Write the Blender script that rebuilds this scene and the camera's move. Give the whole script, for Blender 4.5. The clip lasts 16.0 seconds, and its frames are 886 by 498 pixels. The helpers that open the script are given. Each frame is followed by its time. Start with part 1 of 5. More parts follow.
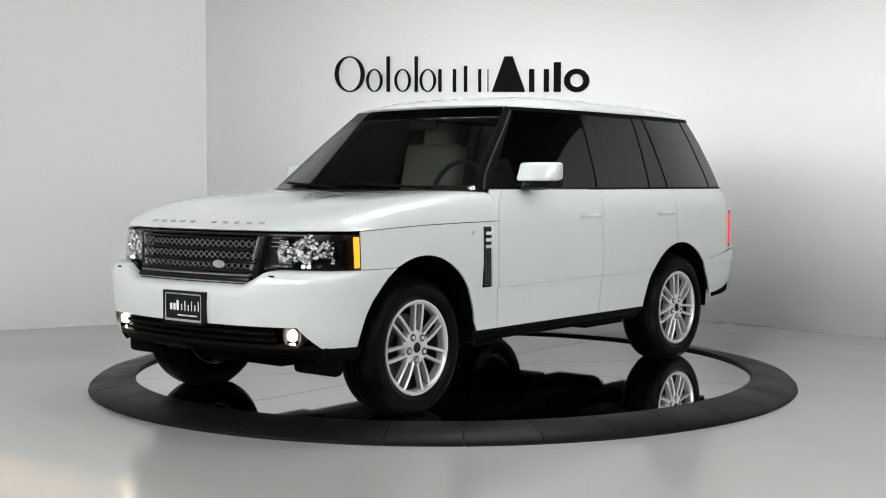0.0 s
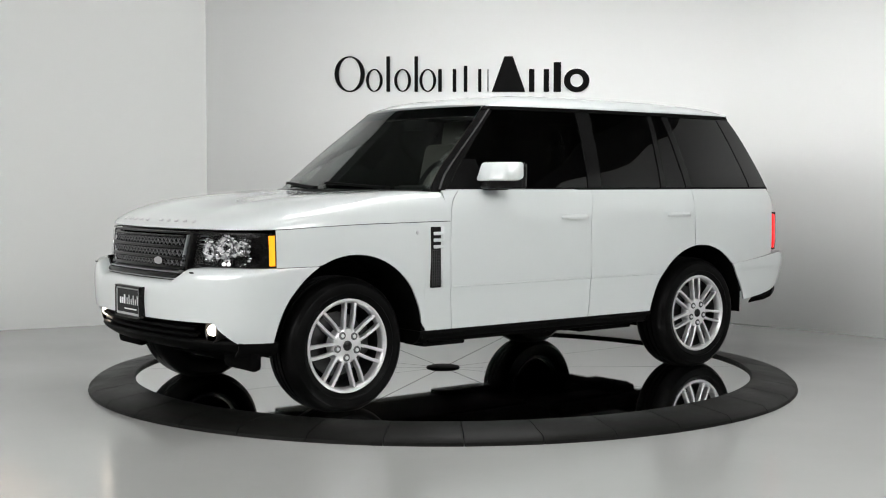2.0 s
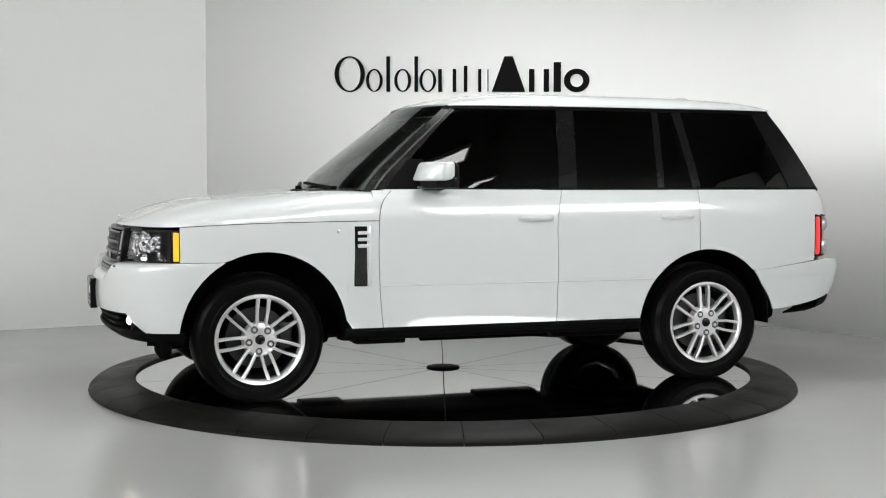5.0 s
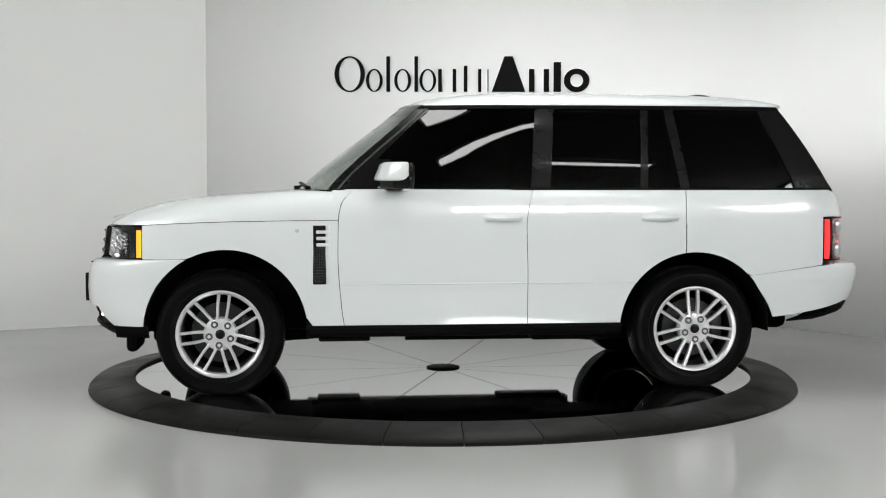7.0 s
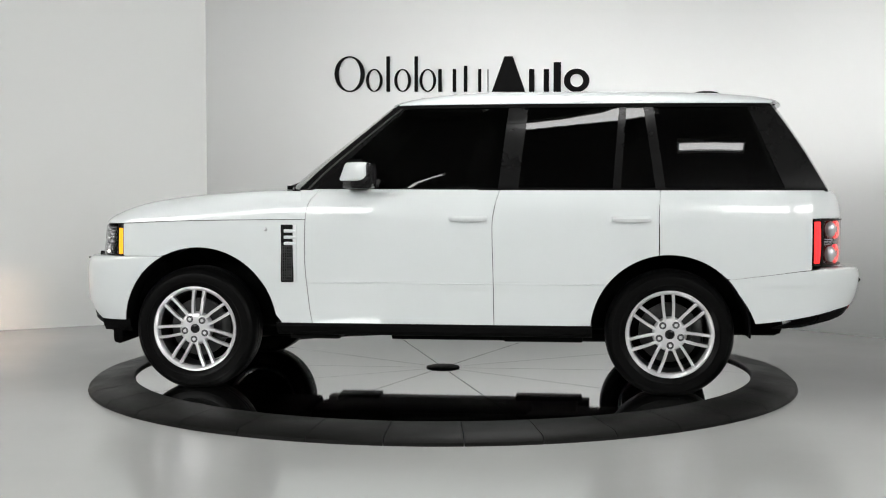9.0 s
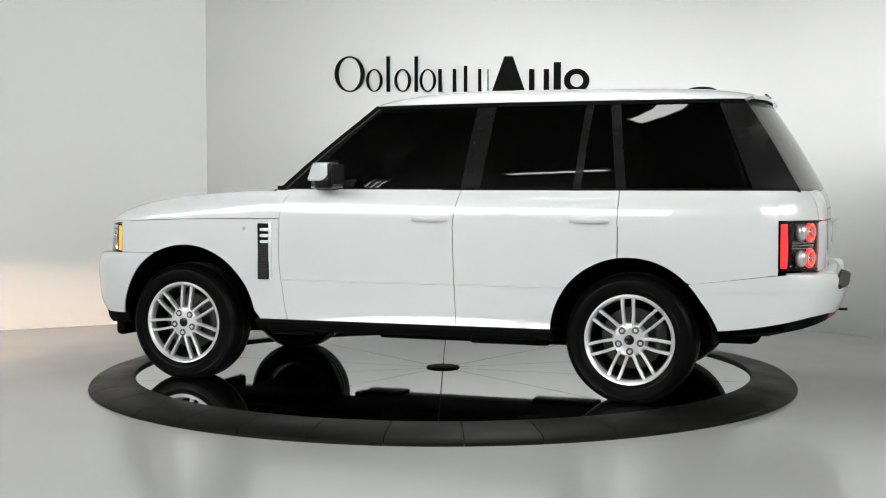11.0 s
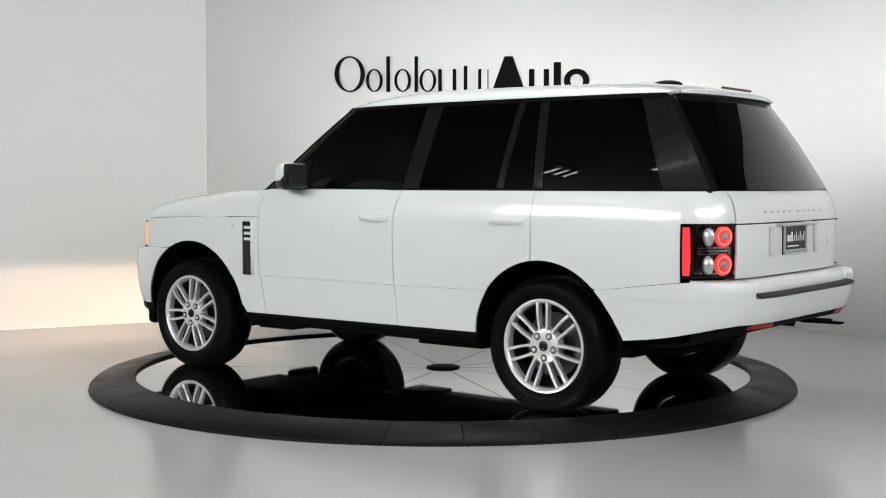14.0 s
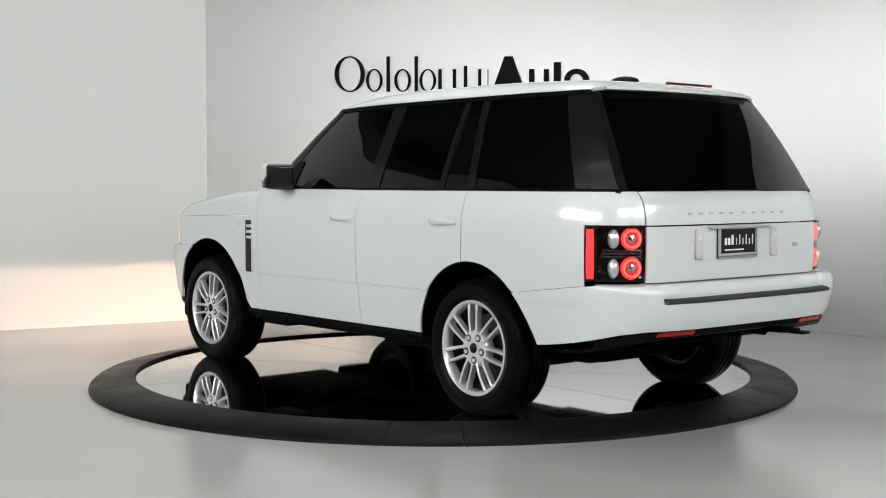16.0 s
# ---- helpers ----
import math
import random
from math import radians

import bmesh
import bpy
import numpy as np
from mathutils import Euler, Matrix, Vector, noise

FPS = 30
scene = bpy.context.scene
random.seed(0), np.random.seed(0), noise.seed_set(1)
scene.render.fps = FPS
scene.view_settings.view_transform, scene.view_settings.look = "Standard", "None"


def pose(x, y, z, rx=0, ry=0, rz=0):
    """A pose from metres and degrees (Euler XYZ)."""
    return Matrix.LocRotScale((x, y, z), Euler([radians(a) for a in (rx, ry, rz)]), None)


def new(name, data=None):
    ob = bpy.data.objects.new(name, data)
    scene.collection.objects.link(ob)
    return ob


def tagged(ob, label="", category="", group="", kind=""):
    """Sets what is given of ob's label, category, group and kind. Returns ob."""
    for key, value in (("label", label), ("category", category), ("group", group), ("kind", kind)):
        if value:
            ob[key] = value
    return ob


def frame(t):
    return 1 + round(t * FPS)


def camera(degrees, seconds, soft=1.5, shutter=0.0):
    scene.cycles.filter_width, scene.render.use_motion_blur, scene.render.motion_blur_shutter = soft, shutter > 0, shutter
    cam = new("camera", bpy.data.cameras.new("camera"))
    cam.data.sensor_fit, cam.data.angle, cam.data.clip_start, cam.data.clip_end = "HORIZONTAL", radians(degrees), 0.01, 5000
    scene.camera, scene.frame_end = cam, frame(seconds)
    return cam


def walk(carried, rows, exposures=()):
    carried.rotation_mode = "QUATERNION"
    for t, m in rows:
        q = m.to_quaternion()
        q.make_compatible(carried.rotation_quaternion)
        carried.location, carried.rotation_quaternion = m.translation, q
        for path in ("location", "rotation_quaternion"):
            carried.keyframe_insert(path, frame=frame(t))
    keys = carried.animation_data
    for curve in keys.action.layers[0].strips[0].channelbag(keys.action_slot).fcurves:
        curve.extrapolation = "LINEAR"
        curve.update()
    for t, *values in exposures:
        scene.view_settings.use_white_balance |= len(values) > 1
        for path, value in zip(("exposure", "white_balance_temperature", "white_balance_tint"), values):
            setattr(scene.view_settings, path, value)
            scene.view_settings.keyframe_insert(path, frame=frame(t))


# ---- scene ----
cam = camera(38.68, 16.0, soft=1.1)
VIEW = pose(0.0, -8.5506, 1.2983, 90 - 2.989, 0, 0)
walk(cam, [(0.0, VIEW), (16.0, VIEW)], exposures=[(0.0, 0.0), (16.0, 0.0)])

# ---- light ----
world = bpy.data.worlds.new("studio_dark")
world.use_nodes = True
world.node_tree.nodes["Background"].inputs[0].default_value = (0.8, 0.85, 0.9, 1)
world.node_tree.nodes["Background"].inputs[1].default_value = 0.02
scene.world = world
PANEL_GLOW = 13.8
FOG_GLOW = 420000.0


# ---- materials ----
def mat(name, color, rough=0.5, metal=0.0, vary=0.0, scale=8.0, bump=0.0, bump_scale=120.0, coat=0.0,
        rough_vary=0.0, spec=0.5, fine=0.0, placed=False):
    """A principled material with colour variation at two scales and fine relief."""
    m = bpy.data.materials.new(name)
    m.use_nodes = True
    nt = m.node_tree
    b = nt.nodes["Principled BSDF"]
    b.inputs["Base Color"].default_value = (*color, 1)
    b.inputs["Roughness"].default_value = rough
    b.inputs["Metallic"].default_value = metal
    b.inputs["Specular IOR Level"].default_value = spec
    b.inputs["Coat Weight"].default_value = coat
    b.inputs["Coat Roughness"].default_value = 0.03
    tc = nt.nodes.new("ShaderNodeNewGeometry" if placed else "ShaderNodeTexCoord")
    src = "Position" if placed else "Object"
    if vary or rough_vary:
        n1 = nt.nodes.new("ShaderNodeTexNoise")
        n1.inputs["Scale"].default_value = scale
        n1.inputs["Detail"].default_value = 5
        nt.links.new(tc.outputs[src], n1.inputs["Vector"])
        n2 = nt.nodes.new("ShaderNodeTexNoise")
        n2.inputs["Scale"].default_value = scale * 14
        n2.inputs["Detail"].default_value = 3
        nt.links.new(tc.outputs[src], n2.inputs["Vector"])
        add = nt.nodes.new("ShaderNodeMath")
        add.operation = "MULTIPLY_ADD"
        nt.links.new(n2.outputs["Fac"], add.inputs[0])
        add.inputs[1].default_value = fine
        nt.links.new(n1.outputs["Fac"], add.inputs[2])
        mr = nt.nodes.new("ShaderNodeMapRange")
        mr.inputs["From Min"].default_value = 0.3
        mr.inputs["From Max"].default_value = 0.7 + fine
        mr.inputs["To Min"].default_value = 1 - vary
        mr.inputs["To Max"].default_value = 1 + vary
        nt.links.new(add.outputs[0], mr.inputs["Value"])
        mx = nt.nodes.new("ShaderNodeVectorMath")
        mx.operation = "SCALE"
        mx.inputs[0].default_value = color
        nt.links.new(mr.outputs[0], mx.inputs["Scale"])
        nt.links.new(mx.outputs[0], b.inputs["Base Color"])
        if rough_vary:
            rr = nt.nodes.new("ShaderNodeMapRange")
            rr.inputs["From Min"].default_value = 0.3
            rr.inputs["From Max"].default_value = 0.7
            rr.inputs["To Min"].default_value = max(0.0, rough - rough_vary)
            rr.inputs["To Max"].default_value = rough + rough_vary
            nt.links.new(n1.outputs["Fac"], rr.inputs["Value"])
            nt.links.new(rr.outputs[0], b.inputs["Roughness"])
    if bump:
        n3 = nt.nodes.new("ShaderNodeTexNoise")
        n3.inputs["Scale"].default_value = bump_scale
        n3.inputs["Detail"].default_value = 4
        nt.links.new(tc.outputs[src], n3.inputs["Vector"])
        bp = nt.nodes.new("ShaderNodeBump")
        bp.inputs["Strength"].default_value = bump
        bp.inputs["Distance"].default_value = 0.01
        nt.links.new(n3.outputs["Fac"], bp.inputs["Height"])
        nt.links.new(bp.outputs[0], b.inputs["Normal"])
    return m


def glow(name, color, strength, base=(0.8, 0.8, 0.8)):
    m = mat(name, base, 0.3)
    b = m.node_tree.nodes["Principled BSDF"]
    b.inputs["Emission Color"].default_value = (*color, 1)
    b.inputs["Emission Strength"].default_value = strength
    return m


def tinted(name, color, rough=0.0, gloss=0.034):
    """A thin tinted pane: dark see-through film under a glossy face."""
    m = bpy.data.materials.new(name)
    m.use_nodes = True
    nt = m.node_tree
    nt.nodes.remove(nt.nodes["Principled BSDF"])
    out = nt.nodes["Material Output"]
    tr = nt.nodes.new("ShaderNodeBsdfTransparent")
    tr.inputs[0].default_value = (*color, 1)
    gl = nt.nodes.new("ShaderNodeBsdfGlossy")
    gl.inputs["Roughness"].default_value = rough
    gl.inputs["Color"].default_value = (1, 1, 1, 1)
    lw = nt.nodes.new("ShaderNodeLayerWeight")
    lw.inputs["Blend"].default_value = 0.5
    p5 = nt.nodes.new("ShaderNodeMath")
    p5.operation = "POWER"
    p5.inputs[1].default_value = 5.0
    nt.links.new(lw.outputs["Facing"], p5.inputs[0])
    fr = nt.nodes.new("ShaderNodeMath")
    fr.operation = "MULTIPLY_ADD"
    fr.inputs[1].default_value = 0.75
    fr.inputs[2].default_value = gloss
    nt.links.new(p5.outputs[0], fr.inputs[0])
    mix = nt.nodes.new("ShaderNodeMixShader")
    nt.links.new(fr.outputs[0], mix.inputs[0])
    nt.links.new(tr.outputs[0], mix.inputs[1])
    nt.links.new(gl.outputs[0], mix.inputs[2])
    nt.links.new(mix.outputs[0], out.inputs["Surface"])
    return m


PAINT = mat("white_car_paint", (0.57, 0.60, 0.60), 0.3, vary=0.012, scale=3, coat=1.0, fine=0.1, bump=0.12, bump_scale=5)
TRIM = mat("black_plastic_trim", (0.004, 0.004, 0.004), 0.45, spec=0.02, vary=0.15, scale=20, bump=0.05, bump_scale=600)
GLOSSBLACK = mat("gloss_black_pillar", (0.006, 0.006, 0.006), 0.2, vary=0.1, scale=10, coat=0.05, spec=0.18)
# pure black, so the added beam mask returns no light
VOID = mat("beam_mask_black", (0.0, 0.0, 0.0), 1.0, spec=0.0)
MESHGREY = mat("dark_satin_mesh", (0.22, 0.22, 0.23), 0.25, 0.7, vary=0.05)
PADGREY = mat("grey_step_rubber", (0.03, 0.03, 0.031), 0.6, spec=0.2, vary=0.12, scale=25, bump=0.1, bump_scale=300)
# pale colour standing in for reflected glints in the lamps
SPARKLE = mat("pale_lamp_sparkle", (0.88, 0.88, 0.90), 0.18, 0.25, vary=0.04, scale=60)
BRIGHT = mat("bright_lamp_metal", (0.55, 0.55, 0.57), 0.12, 0.9, vary=0.04, scale=60)
LETTER = mat("satin_letter_metal", (0.42, 0.42, 0.43), 0.35, 0.3, vary=0.03)
PLATEWHITE = mat("plate_white", (0.75, 0.75, 0.75), 0.5, vary=0.02)
UNDER = mat("dark_underbody", (0.003, 0.003, 0.003), 0.7, spec=0.015, vary=0.3, scale=9, bump=0.2, bump_scale=60)
RUBBER = mat("tyre_rubber", (0.0028, 0.0028, 0.0028), 0.34, spec=0.05, vary=0.15, scale=15, bump=0.08, bump_scale=300)
ALLOY = mat("silver_alloy", (0.66, 0.66, 0.67), 0.33, 0.6, vary=0.05, scale=20, coat=0.4)
SATIN = mat("satin_grey_rubber", (0.03, 0.03, 0.03), 0.42, vary=0.08, scale=20, spec=0.3)
STEEL = mat("brake_steel", (0.055, 0.055, 0.055), 0.4, 0.8, vary=0.1, scale=40)
CHROME = mat("chrome", (0.85, 0.85, 0.87), 0.08, 1.0, vary=0.02)
PRIVACY_MIRROR = mat("dark_mirror_glass", (0.015, 0.015, 0.016), 0.08, 0.0, vary=0.02, spec=0.3)
SILVER = mat("satin_silver", (0.5, 0.51, 0.52), 0.3, 0.8, vary=0.03)
WINDSCREEN = tinted("windscreen_glass", (0.70, 0.745, 0.72), gloss=0.075)
PRIVACY = tinted("privacy_glass", (0.10, 0.105, 0.10))
SHADEBAND = tinted("windscreen_shade_band", (0.06, 0.16, 0.15))
LENS = tinted("clear_lens", (0.95, 0.95, 0.95), gloss=0.02)
AMBER = glow("amber_marker", (1.0, 0.36, 0.01), 1.1, (0.7, 0.25, 0.01))
RED = glow("red_lamp_lit", (1.0, 0.036, 0.036), 1.3, (0.5, 0.01, 0.01))
REDDIM = glow("red_lamp_core", (1.0, 0.05, 0.06), 0.85, (0.35, 0.01, 0.015))
REDHOT = glow("red_lamp_hot", (1.0, 0.20, 0.14), 1.25, (0.5, 0.02, 0.02))
REDDARK = mat("red_reflector", (0.30, 0.008, 0.008), 0.3, vary=0.1, scale=40, spec=0.3)
REDUNLIT = mat("unlit_red_lens", (0.07, 0.004, 0.005), 0.25, vary=0.1, scale=40, spec=0.3)
FOGGLOW = glow("fog_beam_emitter", (1.0, 0.69, 0.49), FOG_GLOW)
FOGLENS = glow("fog_lens_lit", (1.0, 0.86, 0.68), 16.0)
LAMPHOUSE = mat("lamp_black", (0.006, 0.006, 0.006), 0.22, vary=0.1, scale=30, spec=0.22)
FOGBEZEL = mat("fog_lamp_bezel", (0.03, 0.028, 0.026), 0.28, vary=0.1, scale=30, spec=0.5)
LED = glow("led_lit", (1.0, 0.98, 0.95), 1.2)
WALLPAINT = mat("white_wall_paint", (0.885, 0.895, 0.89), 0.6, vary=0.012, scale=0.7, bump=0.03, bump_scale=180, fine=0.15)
# white paint darkened: the shade on the side wall is put into this colour
SIDESHADE = mat("shaded_side_wall_paint", (0.655, 0.665, 0.655), 0.6, vary=0.012, scale=0.7, bump=0.03, bump_scale=180, fine=0.15)
DARKPAINT = mat("dark_grey_paint", (0.035, 0.035, 0.036), 0.8, vary=0.1, scale=1.5)
FLOORMAT = mat("polished_epoxy_floor", (0.345, 0.347, 0.342), 0.16, vary=0.03, scale=0.8, rough_vary=0.035, coat=0.0, fine=0.2)
RINGMAT = mat("black_rubber_ring", (0.007, 0.007, 0.0065), 0.4, spec=0.06, vary=0.4, scale=2.5, bump=0.15, bump_scale=160, fine=0.5, rough_vary=0.08, placed=True)
MIRROR = mat("polished_mirror_tile", (0.80, 0.81, 0.80), 0.035, 1.0, vary=0.02, scale=2, rough_vary=0.012)
BLACKPAINT = mat("matt_black_letter", (0.005, 0.005, 0.005), 0.6, vary=0.05, scale=10, spec=0.05)
LEATHER = mat("pale_leather", (0.12, 0.115, 0.10), 0.5, vary=0.06, scale=12, bump=0.08, bump_scale=250)
DASH = mat("dark_dash", (0.008, 0.008, 0.008), 0.6, spec=0.15, vary=0.1, scale=12)
TUBE = glow("offview_light_diffuser", (1.0, 0.998, 0.985), PANEL_GLOW)
HOUSING = mat("white_fixture_housing", (0.5, 0.5, 0.5), 0.5, vary=0.03)


# ---- mesh helpers ----
def part(name, bm, material, parent=None, label="", smooth=True):
    """Links a bmesh as one mesh object, under a thing or a part."""
    me = bpy.data.meshes.new(name)
    if smooth:
        for f in bm.faces:
            f.smooth = True
        for e in bm.edges:
            if len(e.link_faces) == 2 and e.calc_face_angle(0.0) > 0.6:
                e.smooth = False
    bm.to_mesh(me)
    bm.free()
    me.materials.append(material)
    ob = new(name, me)
    if parent is not None:
        ob.parent = parent
    if label:
        ob["label"] = label
    return ob


def empty(name, label, category, group="", kind=""):
    ob = new(name)
    return tagged(ob, label, category, group, kind)


def add_box(bm, lo, hi, bevel=0.0, seg=2, m=None):
    c = [(a + b) / 2 for a, b in zip(lo, hi)]
    d = [abs(b - a) for a, b in zip(lo, hi)]
    mm = Matrix.Translation(c) @ Matrix.Diagonal((*d, 1))
    r = bmesh.ops.create_cube(bm, size=1, matrix=(m @ mm) if m else mm)
    if bevel:
        es = {e for v in r["verts"] for e in v.link_edges}
        bmesh.ops.bevel(bm, geom=list(es), offset=bevel, segments=seg, profile=0.5, affect="EDGES", clamp_overlap=True)


def add_cyl(bm, c, r, depth, axis="y", seg=24, r2=None):
    m = Matrix.Translation(c)
    if axis == "y":
        m = m @ pose(0, 0, 0, 90, 0, 0)
    elif axis == "x":
        m = m @ pose(0, 0, 0, 0, 90, 0)
    bmesh.ops.create_cone(bm, cap_ends=True, segments=seg, radius1=r, radius2=r if r2 is None else r2, depth=depth, matrix=m)


def add_lathe(bm, prof, seg, axis="y", c=(0, 0, 0), closed=True):
    """Turns a list of (radius, along) about the axis."""
    rings = []
    for i in range(seg):
        a = 2 * math.pi * i / seg
        ring = []
        for r, h in prof:
            if axis == "y":
                p = (c[0] + r * math.cos(a), c[1] + h, c[2] + r * math.sin(a))
            elif axis == "x":
                p = (c[0] + h, c[1] + r * math.cos(a), c[2] + r * math.sin(a))
            else:
                p = (c[0] + r * math.cos(a), c[1] + r * math.sin(a), c[2] + h)
            ring.append(bm.verts.new(p))
        rings.append(ring)
    n = len(prof)
    for i in range(seg):
        a, b = rings[i], rings[(i + 1) % seg]
        for j in range(n if closed else n - 1):
            k = (j + 1) % n
            bm.faces.new((a[j], a[k], b[k], b[j]))
    bmesh.ops.recalc_face_normals(bm, faces=bm.faces[:])


def add_grid(bm, pts, mirror=False):
    """Quads over rows of points; with mirror, the other half too, joined on the middle plane."""
    for sgn in ((1, -1) if mirror else (1,)):
        vs = [[bm.verts.new((p[0], sgn * p[1], p[2])) for p in row] for row in pts]
        for i in range(len(vs) - 1):
            for j in range(len(vs[0]) - 1):
                q = (vs[i][j], vs[i + 1][j], vs[i + 1][j + 1], vs[i][j + 1])
                bm.faces.new(q if sgn > 0 else q[::-1])
    if mirror:
        bmesh.ops.remove_doubles(bm, verts=[v for v in bm.verts if abs(v.co.y) < 1e-4], dist=1e-4)


def thicken(bm, d, inside=(0, 0, 0.8)):
    """Gives an open sheet a thickness d towards the inside."""
    bmesh.ops.recalc_face_normals(bm, faces=bm.faces[:])
    bm.normal_update()
    s = sum(f.normal.dot(f.calc_center_median() - Vector(inside)) * f.calc_area() for f in bm.faces)
    if s < 0:
        bmesh.ops.reverse_faces(bm, faces=bm.faces[:])
    bm.normal_update()
    faces, verts = bm.faces[:], bm.verts[:]
    edges = [e for e in bm.edges if len(e.link_faces) == 1]
    low = {v: bm.verts.new(v.co - v.normal * d) for v in verts}
    for e in edges:
        l = e.link_loops[0]
        a, b = l.vert, l.link_loop_next.vert
        bm.faces.new((b, a, low[a], low[b]))
    for f in faces:
        bm.faces.new([low[v] for v in reversed(f.verts)])
    return bm


def lin(a, b, n):
    return [a + (b - a) * i / (n - 1) for i in range(n)]


def ip(x, table):
    """Straight-line interpolation in a table of (x, y)."""
    t = sorted(table)
    return float(np.interp(x, [a for a, _ in t], [b for _, b in t]))


def sm(x, table):
    """Rounded interpolation in a table of (x, y), monotone between its points."""
    t = sorted(table)
    xs, ys = [a for a, _ in t], [b for _, b in t]
    if x <= xs[0]:
        return ys[0]
    if x >= xs[-1]:
        return ys[-1]
    k = max(i for i in range(len(xs) - 1) if xs[i] <= x)
    sl = [(ys[i + 1] - ys[i]) / (xs[i + 1] - xs[i]) for i in range(len(xs) - 1)]

    def tan(i):
        if i == 0:
            return sl[0]
        if i == len(xs) - 1:
            return sl[-1]
        return 0.0 if sl[i - 1] * sl[i] <= 0 else 2 * sl[i - 1] * sl[i] / (sl[i - 1] + sl[i])
    h = xs[k + 1] - xs[k]
    u = (x - xs[k]) / h
    return ((2 * u ** 3 - 3 * u * u + 1) * ys[k] + (u ** 3 - 2 * u * u + u) * h * tan(k)
            + (3 * u * u - 2 * u ** 3) * ys[k + 1] + (u ** 3 - u * u) * h * tan(k + 1))


# ---- studio shell ----
CORNER_L, CORNER_R = (-2.262, 3.57), (2.45, 3.57)
LEFT_END, RIGHT_END = (-7.5, 0.64), (7.5, -2.32)
HEIGHT, BACK_Y, WHITE_TOP = 4.4, -13.0, 3.15


def slab(name, a, b, material, thick=0.2, z0=-0.012, z1=HEIGHT):
    """An upright wall whose inner face runs from a to b; it grows to the left of that way."""
    d = Vector((b[0] - a[0], b[1] - a[1], 0)).normalized()
    n = Vector((-d.y, d.x, 0)) * thick
    bm = bmesh.new()
    lo = [bm.verts.new((p[0], p[1], z0)) for p in (a, b, (b[0] + n.x, b[1] + n.y), (a[0] + n.x, a[1] + n.y))]
    hi = [bm.verts.new((v.co.x, v.co.y, z1)) for v in lo]
    bm.faces.new(lo[::-1]), bm.faces.new(hi)
    for i in range(4):
        j = (i + 1) % 4
        bm.faces.new((lo[i], lo[j], hi[j], hi[i]))
    return tagged(part(name, bm, material, smooth=False), kind="structure", category="wall")


def studio():
    # left wall in the darkened colour, which carries its shade
    tagged(slab("wall_left", LEFT_END, (CORNER_L[0], CORNER_L[1] + 0.002), SIDESHADE, z1=WHITE_TOP + 0.85), "plain painted studio side wall, darkened for shade")
    # the back wall turns into the right wall through a soft rounded corner
    pts = [CORNER_L]
    r = 0.55
    d1, d2 = Vector((1, 0)), (Vector(RIGHT_END) - Vector(CORNER_R)).normalized()
    for i in range(9):
        u = i / 8
        c = Vector(CORNER_R)
        p = (c - d1 * r) * (1 - u) ** 2 + 2 * u * (1 - u) * c + (c + d2 * r) * u * u
        pts.append(tuple(p))
    pts.append(RIGHT_END)
    # the white face is taller behind the stage than along the right wall
    lift = lambda x, z: (0.45 + 0.40 * max(0.0, min(1.0, (2.6 - x) / 2.0))) if z == WHITE_TOP else 0.0
    for name, z0, z1, off, material, label in (
            ("wall_back", -0.012, WHITE_TOP, 0.0, WALLPAINT, "smooth white painted studio back wall with rounded corner"),
            ("wall_back_upper", WHITE_TOP, HEIGHT, 0.05, DARKPAINT, "dark upper band of the studio back wall")):
        bm = bmesh.new()
        inner = [(bm.verts.new((x + off / 2, y + off, z0 + lift(x, z0))), bm.verts.new((x + off / 2, y + off, z1 + lift(x, z1)))) for x, y in pts]
        outer = [(bm.verts.new((x + 0.1, y + 0.2, z0 + lift(x, z0))), bm.verts.new((x + 0.1, y + 0.2, z1 + lift(x, z1)))) for x, y in pts]
        for k in range(len(pts) - 1):
            (a, b), (c, d) = inner[k], inner[k + 1]
            (e, f), (g, h) = outer[k], outer[k + 1]
            bm.faces.new((a, c, d, b)), bm.faces.new((e, f, h, g))
            bm.faces.new((b, d, h, f)), bm.faces.new((a, e, g, c))
        bm.faces.new((inner[0][0], inner[0][1], outer[0][1], outer[0][0]))
        bm.faces.new((inner[-1][0], outer[-1][0], outer[-1][1], inner[-1][1]))
        tagged(part(name, bm, material), label, "wall", kind="structure")
    slab("wall_left_upper", (LEFT_END[0], LEFT_END[1] + 0.05), (CORNER_L[0], CORNER_L[1] + 0.052), DARKPAINT, z0=WHITE_TOP + 0.85)["label"] = "dark upper band of the side wall"
    # unseen side and rear walls, added to close the room
    slab("wall_side_west", (-7.5, BACK_Y), LEFT_END, SIDESHADE)["label"] = "unseen studio side wall, same darkened paint"
    slab("wall_side_east", RIGHT_END, (7.5, BACK_Y), SIDESHADE)["label"] = "unseen studio side wall, same darkened paint"
    slab("wall_rear", (7.5, BACK_Y), (-7.5, BACK_Y), DARKPAINT)["label"] = "dark painted rear studio wall"
    bm = bmesh.new()
    add_box(bm, (-8, BACK_Y - 0.3, -0.112), (8, 4.2, -0.012))
    tagged(part("floor", bm, FLOORMAT, smooth=False), "glossy pale grey polished epoxy floor", "floor", kind="structure")
    bm = bmesh.new()
    add_box(bm, (-8, BACK_Y - 0.3, HEIGHT), (8, 4.2, HEIGHT + 0.15))
    tagged(part("ceiling", bm, DARKPAINT, smooth=False), "dark painted studio ceiling", "ceiling", kind="structure")


